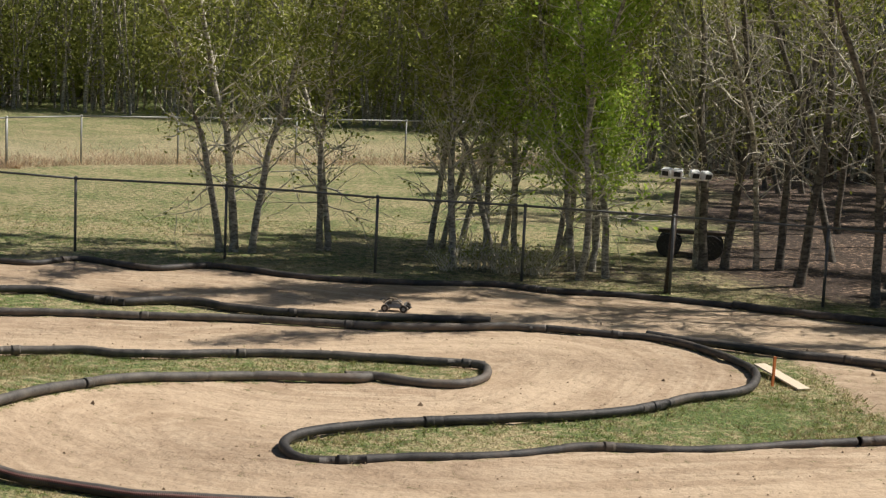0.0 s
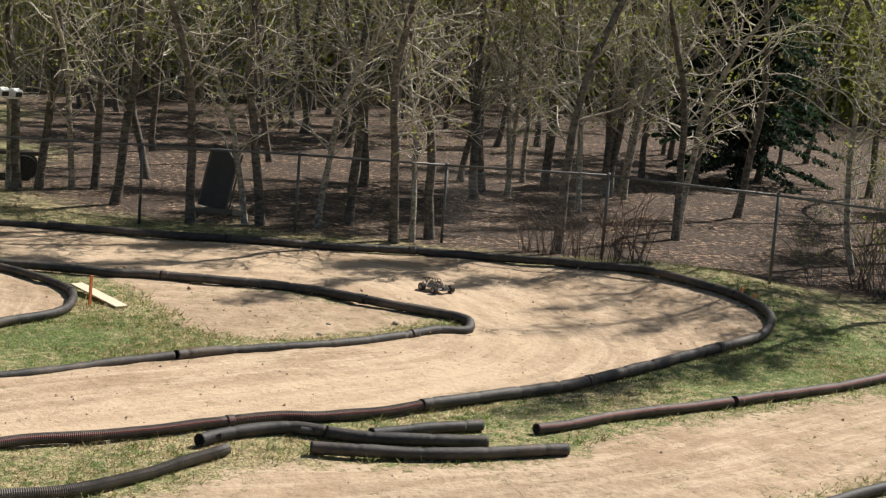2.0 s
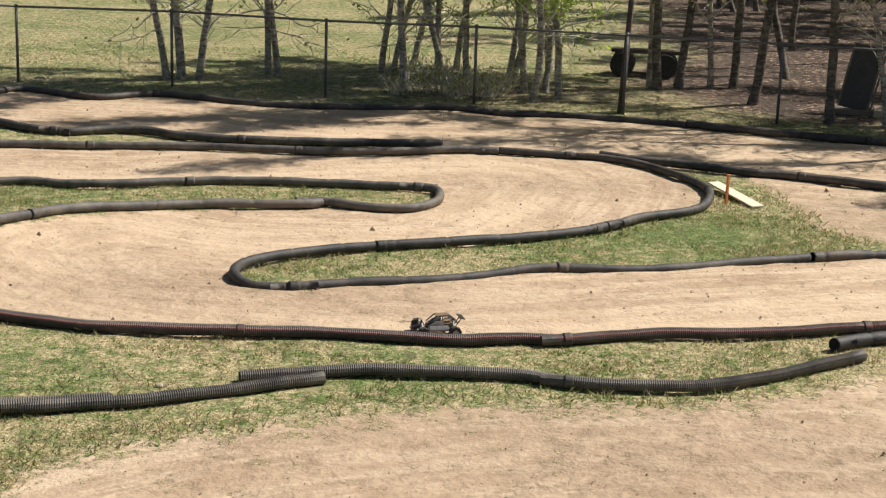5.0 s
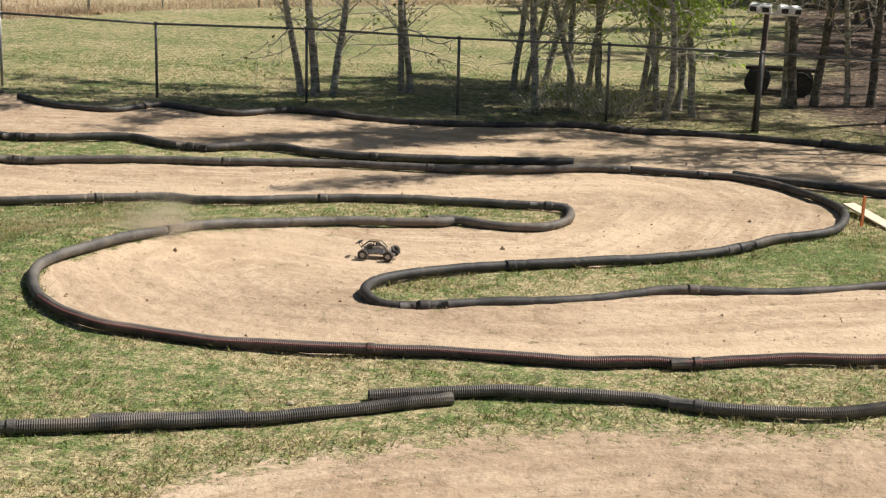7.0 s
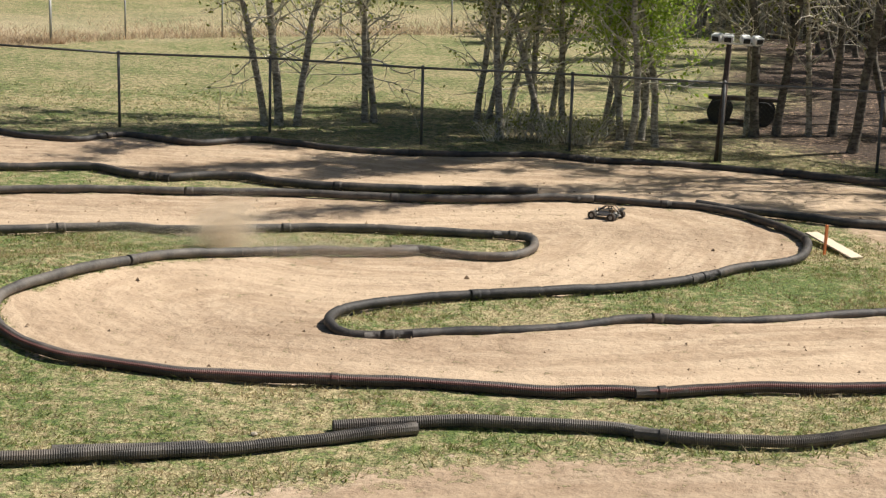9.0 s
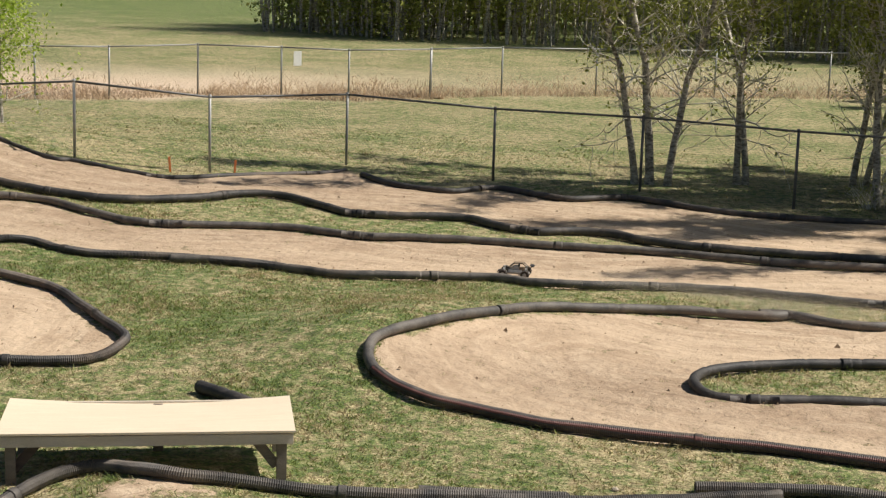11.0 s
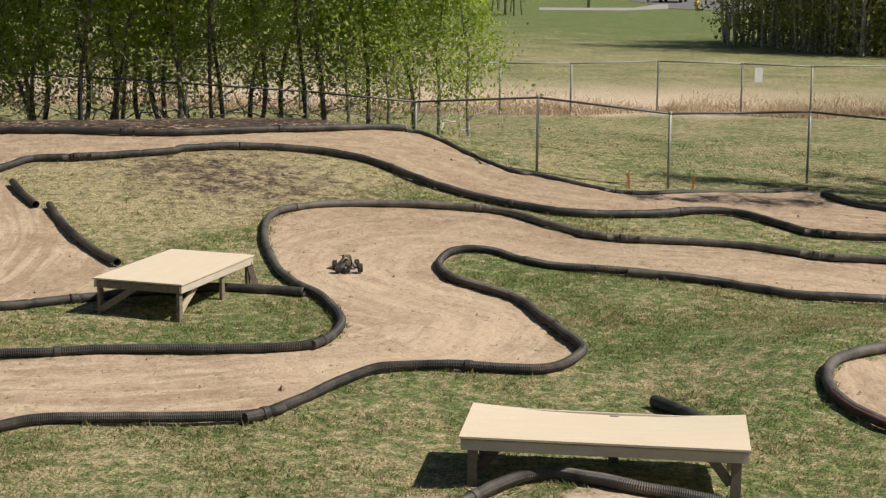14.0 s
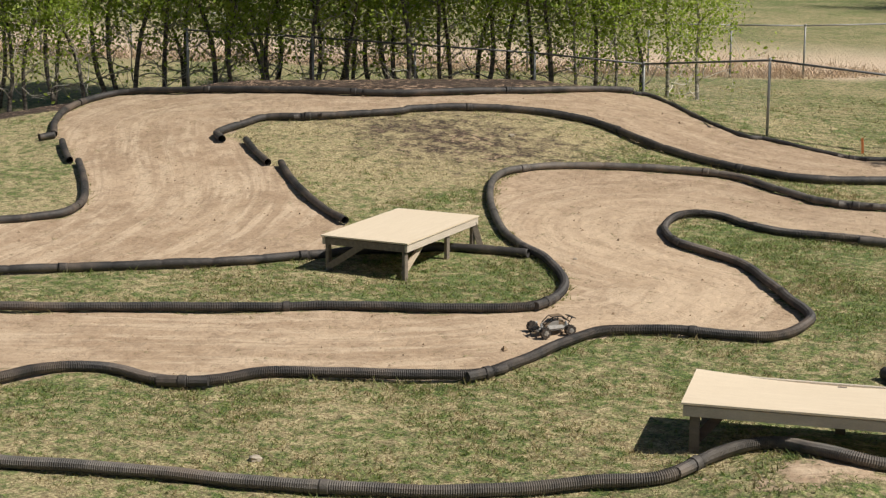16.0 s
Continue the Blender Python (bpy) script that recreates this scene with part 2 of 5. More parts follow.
M_NEEDLE = leaf_material("spruce_needles", (0.012, 0.025, 0.014), (0.022, 0.045, 0.024), (0.04, 0.07, 0.035))
M_BLADE = blade_material()
M_STRAW = leaf_material("dry_straw", (0.36, 0.25, 0.16), (0.55, 0.42, 0.28), (0.68, 0.54, 0.38))


# ---- small building tools ----
def part(name, bm, material, parent, label="", smooth=False):
    """Link a bmesh as one mesh object under a thing or a part."""
    me = bpy.data.meshes.new(name)
    bm.to_mesh(me)
    bm.free()
    me.materials.append(material)
    if smooth:
        me.polygons.foreach_set("use_smooth", [True] * len(me.polygons))
    ob = new(name, me)
    ob.parent = parent
    return tagged(ob, label)


def thing(name, m, label, category, group="", kind=""):
    ob = new(name)
    ob.matrix_basis = m
    return tagged(ob, label, category, group, kind)


def box(bm, sx, sy, sz, m=None, bevel=0.0):
    """A box of the given size, centred, moved by m, with bevelled edges."""
    made = bmesh.ops.create_cube(bm, size=1, matrix=(m or Matrix()) @ Matrix.Diagonal((sx, sy, sz, 1)))
    if bevel:
        edges = list({e for v in made["verts"] for e in v.link_edges})
        bmesh.ops.bevel(bm, geom=edges, offset=bevel, segments=2, affect="EDGES")
    return bm


def rod(bm, a, b, ra, rb=None, sides=8):
    """A tapered rod from a to b."""
    a, b = Vector(a), Vector(b)
    d = b - a
    turn = d.to_track_quat("Z", "Y").to_matrix().to_4x4()
    bmesh.ops.create_cone(bm, cap_ends=True, segments=sides, radius1=ra, radius2=ra if rb is None else rb, depth=d.length,
                          matrix=Matrix.Translation((a + b) / 2) @ turn)
    return bm


def mesh_part(name, verts, faces, material, parent, label="", smooth=False):
    me = bpy.data.meshes.new(name)
    me.from_pydata(verts, [], faces)
    me.materials.append(material)
    if smooth:
        me.polygons.foreach_set("use_smooth", [True] * len(me.polygons))
    ob = new(name, me)
    ob.parent = parent
    return tagged(ob, label)


# ---- the ground ----
# banked outsides of the two wide bends and the mound before the long table: x, y, rise, spread
BANKS = [(11.4, 23.9, 0.22, 1.0), (12.5, 22.8, 0.22, 1.0), (12.8, 21.5, 0.20, 1.0), (11.9, 20.4, 0.12, 1.0),
         (-6.4, 15.9, 0.16, 0.9), (-6.7, 16.9, 0.18, 0.9), (-6.2, 17.9, 0.18, 0.9), (-5.1, 18.8, 0.10, 0.9), (-6.2, 11.05, 0.22, 0.75)]


def height(x, y):
    """The lie of the land: a low bank behind the table that drops away at the fence."""
    rise = 1.3 * np.exp(-((x + 25.0) ** 2 + (y - 25.5) ** 2) / 72.0)
    rise = np.minimum(rise, 1.08)
    banks = sum(a * np.exp(-((x - cx) ** 2 + (y - cy) ** 2) / (2 * s * s)) for cx, cy, a, s in BANKS)
    return banks + rise / (1 + np.exp(np.clip((np.hypot(x, y) - 34.2) * 6.0, -30, 30)))


def ground_z(x, y):
    return float(height(x, y))


PIPES = {}
PIPES["outer_back_left"] = [
    (-24.91, 16.8), (-25.9, 17.52), (-26.78, 18.41), (-27.16, 19.36), (-26.9, 19.99), (-25.61, 20.38), (-23.73, 21.21), (-21.79, 22.33), (-20.59,
    24.22), (-20.09, 25.34), (-19.78, 26.39), (-19.51, 26.79), (-19.24, 26.99), (-18.46, 26.66), (-17.21, 25.96), (-16.04, 25.49), (-15.71, 25.63),
    (-14.62, 25.6), (-13.75, 25.7), (-13.04, 26.95), (-12.12, 28.12), (-11.79, 28.91)]
PIPES["outer_back_sunk"] = PIPES["outer_back_left"][11:]
PIPES["outer_back"] = [
    (-11.28, 28.44), (-10.36, 27.78), (-9.24, 27.67), (-8.66, 28.54), (-7.25, 28.02), (-6.39, 28.7), (-5.52, 28.49), (-4.8, 28.18), (-3.8, 28.05),
    (-2.34, 28.16), (-1.08, 28.46), (-0.29, 28.15), (1.06, 28.1), (2.46, 27.72), (2.87, 27.59)]
PIPES["outer_bend"] = [
    (2.87, 27.59), (4.21, 26.95), (5.58, 26.6), (6.92, 26.14), (8.29, 25.79), (9.59, 25.24), (10.25, 24.4), (10.81, 23.45), (11.44, 22.76), (11.88,
    21.54), (12.1, 20.73), (12.12, 20.13), (11.91, 19.67), (11.44, 19.17), (10.73, 18.78), (9.9, 18.29), (8.77, 17.55), (7.78, 16.95), (6.79, 16.57),
    (5.67, 16.16)]
PIPES["near_edge"] = [
    (6.42, 16.45), (5.67, 16.16), (5.17, 15.94), (4.52, 15.8), (4.04, 15.8), (3.42, 15.65), (2.94, 15.49), (2.24, 15.29), (1.59, 15.19), (1.05,
    15.02), (0.54, 14.82), (0.16, 14.81), (-0.36, 14.66), (-0.88, 14.64), (-1.41, 14.68), (-1.94, 14.69), (-2.72, 14.62), (-3.24, 14.59), (-3.78,
    14.59), (-4.34, 14.69), (-4.75, 14.78), (-5.13, 14.82), (-5.56, 15.02), (-5.87, 15.25)]
PIPES["big_turn"] = [
    (-5.87, 15.25), (-6.07, 15.56), (-6.17, 15.93), (-6.11, 16.28), (-5.94, 16.71), (-5.75, 17.31), (-5.42, 18.01), (-5.02, 18.79), (-4.29, 19.54),
    (-3.66, 19.94), (-2.65, 20.16), (-2.36, 20.34)]
PIPES["tongue"] = [
    (-2.71, 20.24), (-2.36, 20.34), (-1.84, 20.18), (-1.28, 20.22), (-0.98, 20.61), (-0.93, 21.03), (-1.03, 21.41), (-1.37, 21.48), (-2.13, 21.52),
    (-2.88, 21.48), (-3.78, 21.4), (-4.5, 21.21), (-5.04, 20.93), (-5.74, 20.74), (-6.38, 20.84), (-7.54, 20.3), (-8.25, 20.04), (-9.11, 20.11),
    (-9.95, 20.09), (-10.69, 19.86)]
PIPES["s_curve"] = [
    (-9.2, 20.1), (-10.02, 20.05), (-10.82, 19.91), (-11.56, 19.62), (-12.21, 19.61), (-12.82, 19.82), (-13.23, 19.7), (-13.28, 19.26), (-12.97,
    18.57), (-12.38, 18.02), (-11.71, 17.82), (-11.01, 17.54), (-10.29, 16.92), (-9.62, 16.33), (-9.17, 15.94), (-8.97, 15.6), (-8.87, 15.06), (-8.96,
    14.73), (-9.28, 14.56), (-9.87, 14.33), (-10.24, 14), (-10.42, 13.63), (-10.4, 13.02), (-10.31, 12.35), (-10.27, 11.69), (-10.52, 11.32), (-11.1,
    10.89), (-11.61, 10.53), (-11.9, 10.21), (-11.99, 9.86), (-12.17, 9.51), (-12.52, 9.37), (-13.07, 9.32), (-13.44, 9.11), (-13.59, 8.75), (-13.61,
    8.39), (-13.74, 8.09)]
PIPES["strip_back"] = [
    (-1.08, 24.68), (-2.02, 24.62), (-3.13, 24.47), (-4.15, 24.44), (-5.05, 24.57), (-5.63, 24.83), (-6.16, 24.81), (-6.77, 24.45), (-7.44, 24.63),
    (-8.19, 25.04), (-9.18, 24.64), (-9.89, 24.46), (-10.65, 24.85), (-11.44, 25.23), (-12.05, 24.97), (-12.4, 24.2), (-12.89, 23.57), (-13.59,
    23.06), (-14.58, 22.9), (-15.55, 22.98), (-16.51, 23.17), (-17.49, 23.52), (-18.23, 23.64), (-19.07, 23.39), (-20, 22.73), (-20.7, 21.69),
    (-20.81, 21.32), (-21.67, 20.16), (-22.36, 19.56), (-22.37, 19.04), (-22.26, 18.36), (-21.8, 18.07)]
PIPES["inner_bend"] = [
    (1.29, 24.35), (1.77, 24.09), (2.56, 23.78), (3.33, 23.43), (3.93, 23.35), (4.86, 22.94), (5.63, 22.63), (6.19, 22.2), (6.68, 21.58), (7.17,
    21.06), (7.55, 20.72), (7.69, 20.31), (7.53, 19.96), (7.12, 19.91), (6.58, 19.66), (5.87, 19.32), (5.23, 19.08), (4.33, 18.87), (3.75, 18.71),
    (3.46, 18.59)]
PIPES["hairpin"] = [
    (3.43, 18.59), (2.62, 18.26), (1.95, 17.93), (1.32, 17.72), (0.46, 17.57), (-0.15, 17.27), (-0.74, 16.96), (-1.62, 16.67), (-2.18, 16.42), (-2.64,
    16.4), (-2.85, 16.64), (-2.85, 17.06), (-2.62, 17.37), (-2.23, 17.72), (-1.64, 18.09), (-0.82, 18.43), (0.01, 18.8), (0.68, 19.2), (1.16, 19.59),
    (1.68, 20.23), (2.28, 20.73), (2.55, 21.29), (2.65, 22.02), (2.53, 22.64), (2.2, 23.29), (1.76, 23.83), (1.28, 24.17), (0.53, 24.28), (-0.22,
    24.4)]
PIPES["strip_front"] = [
    (-0.22, 24.4), (-0.9, 24.39), (-1.55, 24.07), (-2.79, 23.8), (-4.04, 23.76), (-4.88, 23.75), (-6.09, 23.52), (-7.29, 23.31), (-8.14, 23.08), (-9,
    22.72), (-9.66, 22.77), (-10.32, 22.77), (-11.09, 22.4), (-11.83, 21.97), (-12.51, 21.82), (-12.58, 21.87), (-13.43, 22.09), (-14.23, 22.34),
    (-14.97, 22.12), (-15.7, 21.55), (-16.48, 20.76), (-16.79, 20.13), (-16.81, 19.6), (-16.53, 19.03), (-15.87, 18.23), (-15.13, 17.49), (-14.35,
    16.81), (-13.71, 16.39)]
PIPES["table_loop"] = [
    (-13.71, 16.39), (-13.08, 16.08), (-12.36, 15.52), (-11.97, 15.08), (-11.71, 14.59), (-11.62, 14.16), (-11.82, 13.81), (-12.5, 13.19), (-13.26,
    12.59), (-13.95, 11.92), (-14.87, 11.04), (-16.07, 9.97), (-16.35, 9.71)]
PIPES["table_back"] = [
    (-13.38, 16.11), (-14, 15.87), (-14.41, 15.66), (-14.83, 15.13), (-15.17, 14.64), (-15.3, 14.31), (-15.58, 13.83), (-15.9, 13.16), (-16.55,
    12.33), (-17.22, 11.52), (-17.64, 10.98), (-17.9, 10.67)]
PIPES["bit_a"] = [
    (-21.48, 18.33), (-20.85, 17.96), (-20.05, 17.56)]
PIPES["bit_b"] = [
    (-19.86, 17.67), (-19.01, 17.11), (-18.27, 16.67), (-17.33, 16.19), (-16.49, 15.84)]
PIPES["bit_c"] = [
    (-24.98, 16.53), (-24.89, 16.81)]
PIPES["bit_d"] = [
    (-24.27, 16.53), (-23.53, 16.08), (-22.88, 15.71)]
PIPES["bit_e"] = [
    (-22.72, 15.77), (-21.8, 15.2), (-20.96, 14.63), (-20.27, 14.08), (-19.94, 13.55), (-20.01, 13.07), (-20.23, 12.66), (-20.45, 12.34)]
PIPES["front_ribbed"] = [
    (3.28, 14.72), (2.73, 14.3), (2.21, 13.92), (1.64, 13.63), (1.13, 13.56), (0.55, 13.58), (0.17, 13.72), (-0.32, 13.7), (-1.05, 13.65), (-1.53,
    13.55), (-1.86, 13.44), (-2.23, 13.32)]
PIPES["front_ribbed_b"] = [
    (-1.52, 13.38), (-1.91, 13.16), (-2.26, 12.95), (-2.6, 12.77), (-3.02, 12.57), (-3.66, 12.36), (-4.31, 12.23)]
PIPES["front_left"] = [
    (-4.31, 12.23), (-3.16, 12.59), (-3.81, 12.33), (-4.46, 12.09), (-5.06, 11.87), (-5.4, 11.71), (-5.72, 11.54), (-6.02, 11.34), (-6.42, 11.33),
    (-6.8, 11.44), (-7.01, 11.27), (-7.1, 10.92), (-7.16, 10.3), (-7.58, 9.9), (-7.99, 9.35), (-8.46, 8.87), (-9, 8.48), (-9.58, 8.11), (-10.24,
    7.78), (-10.87, 7.41), (-11.49, 7.01), (-11.75, 6.86)]
PIPES["stray_a"] = [
    (3.07, 15.02), (3.46, 15.27), (4, 15.38), (4.38, 15.22)]
PIPES["stray_b"] = [
    (4.38, 15.2), (4.82, 14.98), (5.38, 14.87), (5.92, 14.76)]
PIPES["stray_c"] = [
    (4.81, 15.13), (5.44, 15.26), (6.07, 15.36)]
PIPES["stray_d"] = [
    (4.08, 14.69), (4.69, 14.52), (5.51, 14.41), (6.64, 14.44)]
PIPES["right_edge"] = [
    (6.61, 15.21), (6.96, 15.31), (7.92, 15.69), (9.14, 16.06), (10.5, 16.51), (11.7, 16.97), (13.1, 17.67)]
PIPES["front_right"] = [
    (4.42, 11.45), (4.72, 11.69), (5.14, 12.03), (5.53, 12.24), (5.78, 12.22), (6.22, 12.03), (6.71, 11.89)]
PIPES["front_right_b"] = [
    (6.72, 11.84), (7.34, 12.09), (8.12, 12.46), (9.09, 12.89), (10.23, 13.33)]
PIPES["short_pipe"] = [
    (-7.36, 14.27), (-6.55, 13.89)]

# the buggy's lap: seconds, place, and heading where it slides
RUN = [
    (0.0, -2.62, 25.50),
    (0.5, 0.64, 25.23),
    (1.0, 3.75, 24.81),
    (1.5, 6.95, 24.40),
    (2.0, 8.00, 22.61),
    (2.5, 8.19, 20.92),
    (3.0, 8.35, 19.51),
    (3.5, 7.20, 18.00),
    (4.0, 4.74, 16.90),
    (4.5, 1.98, 15.89),
    (5.0, -0.65, 14.99),
    (5.2, -1.70, 14.91),
    (5.5, -3.20, 15.05),
    (5.8, -4.60, 15.70),
    (6.1, -5.50, 16.80),
    (6.4, -5.20, 18.00),
    (6.7, -4.30, 18.60),
    (7.0, -3.00, 18.40),
    (7.3, -1.66, 18.35),
    (7.5, -1.01, 18.80),
    (8.0, -0.18, 20.02, 78),
    (8.2, -0.02, 20.82, 95),
    (8.5, 0.35, 21.90),
    (8.8, 0.30, 22.80),
    (9.1, -0.30, 23.30),
    (9.5, -1.60, 23.10),
    (9.9, -3.00, 22.50),
    (10.3, -4.28, 21.81),
    (10.5, -4.79, 21.53),
    (11.0, -6.17, 21.28),
    (11.5, -7.63, 21.07),
    (12.0, -9.46, 21.08),
    (12.5, -11.59, 20.19),
    (13.0, -13.91, 20.28),
    (13.5, -14.58, 19.10),
    (14.0, -13.88, 17.66),
    (14.5, -12.31, 16.92),
    (15.0, -10.84, 16.60),
    (15.5, -10.17, 14.92),
    (15.8, -10.58, 14.12),
    (16.0, -10.87, 13.46),
]

# ---- where the soil is bare ----
def smooth_path(points, step):
    """Even points along a smooth curve through the given ones."""
    p = [Vector((x, y, 0)) for x, y in points]
    p = [2 * p[0] - p[1]] + p + [2 * p[-1] - p[-2]]
    dense = []
    for a, b, c, d in zip(p, p[1:], p[2:], p[3:]):
        for k in range(12):
            t = k / 12
            dense.append(0.5 * (2 * b + (c - a) * t + (2 * a - 5 * b + 4 * c - d) * t * t + (3 * b - a - 3 * c + d) * t ** 3))
    dense.append(p[-2])
    xy = np.array([(v.x, v.y) for v in dense])
    s = np.concatenate([[0], np.cumsum(np.hypot(*np.diff(xy, axis=0).T))])
    n = max(2, int(s[-1] / step))
    at = np.linspace(0, s[-1], n + 1)
    return np.stack([np.interp(at, s, xy[:, 0]), np.interp(at, s, xy[:, 1])], 1), at


def inside(poly, x, y):
    """Even-odd test of many points."""
    hit = np.zeros(x.shape, bool)
    p = np.array(poly)
    for (x1, y1), (x2, y2) in zip(p, np.roll(p, -1, 0)):
        cross = (y1 > y) != (y2 > y)
        xi = (x2 - x1) * (y - y1) / (y2 - y1 + 1e-12) + x1
        hit ^= cross & (x < xi)
    return hit


LAP = (PIPES["outer_back_left"] + PIPES["outer_back"] + PIPES["outer_bend"] + PIPES["near_edge"] + PIPES["big_turn"]
       + PIPES["tongue"] + PIPES["s_curve"]
       + list(reversed(PIPES["table_loop"])) + list(reversed(PIPES["strip_front"])) + list(reversed(PIPES["hairpin"]))
       + list(reversed(PIPES["inner_bend"])) + PIPES["strip_back"])
LEFT_LANE = PIPES["bit_a"] + PIPES["bit_b"] + PIPES["table_back"][5:] + list(reversed(PIPES["bit_e"])) + PIPES["bit_d"] + [(-25.70, 17.38), (-22.45, 18.52)]
FRONT_LANE = [(-3.46, 11.25), (-2.98, 11.69), (-1.79, 12.33), (-0.76, 12.98), (0.64, 13.14), (1.58, 13.28), (3.06, 14.03), (3.70, 14.56),
              (4.13, 14.51), (4.95, 14.24), (6.71, 14.40), (7.41, 15.15), (9.00, 15.79), (11.47, 16.58), (12.94, 17.18),
              (10.56, 13.78), (9.38, 13.32), (8.36, 12.86), (6.95, 12.27), (5.97, 12.66), (5.44, 12.52), (4.61, 11.76), (3.5, 8.0), (-4.0, 8.0)]
WORN = [(3.00, 23.78), (4.57, 23.17), (6.29, 21.95), (7.53, 20.63), (5.67, 19.62), (4.17, 19.44), (3.78, 20.44), (3.50, 22.58)]
FRONT_MOUND = [(-6.49, 10.40), (-6.57, 11.01), (-6.38, 11.36), (-5.92, 11.39), (-5.57, 11.40)]


def axis(lo, hi, step, far):
    """Even steps between lo and hi, growing ones outside."""
    inner = list(np.arange(lo, hi + step / 2, step))
    out, s, a, b = [], step, lo, hi
    while b < far:
        s *= 1.22
        a, b = a - s, b + s
        inner = [a] + inner + [b]
    return np.array(inner)


def soft_mask(polys, xs, ys, passes):
    """1 inside the polygons, 0 outside, blurred over a few steps."""
    gx, gy = np.meshgrid(xs, ys)
    m = np.zeros(gx.shape)
    for poly in polys:
        m = np.maximum(m, inside(poly, gx, gy).astype(float))
    for _ in range(passes):
        p = np.pad(m, 1, mode="edge")
        m = (p[:-2, 1:-1] + p[2:, 1:-1] + p[1:-1, :-2] + p[1:-1, 2:] + 2 * m) / 6
    return m


LANES = [[p[1:3] for p in RUN if p[0] not in (7.3, 8.2, 10.3, 5.2)],
         [(-2.62, 25.50), (-6.0, 26.4), (-9.5, 26.2), (-12.6, 25.2), (-15.0, 24.3), (-18.6, 25.1), (-21.6, 21.8), (-24.4, 19.2), (-23.0, 17.4), (-19.5, 14.6), (-17.0, 10.0)],
         [(14.0, 16.6), (10.5, 15.0), (7.5, 13.6), (4.5, 12.9), (1.0, 12.4), (-2.0, 11.0), (-4.0, 9.0)],
         [(-10.87, 13.46), (-12.0, 11.8), (-14.5, 9.6), (-17.0, 7.6)]]


def lane_grid(gx, gy):
    """How far along and how far beside the nearest lane each place lies."""
    best, along, beside = np.full(gx.shape, 1e9), np.zeros(gx.shape), np.zeros(gx.shape)
    for k, line in enumerate(LANES):
        xy, at = smooth_path(line, 0.4)
        d = np.gradient(xy, axis=0)
        d /= np.linalg.norm(d, axis=1)[:, None]
        for (px, py), (tx, ty), s in zip(xy, d, at):
            rx, ry = gx - px, gy - py
            r2 = rx * rx + ry * ry
            hit = r2 < best
            best = np.where(hit, r2, best)
            along = np.where(hit, s + rx * tx + ry * ty + 97.0 * k, along)
            beside = np.where(hit, rx * ty - ry * tx + 13.0 * k, beside)
    return along, beside


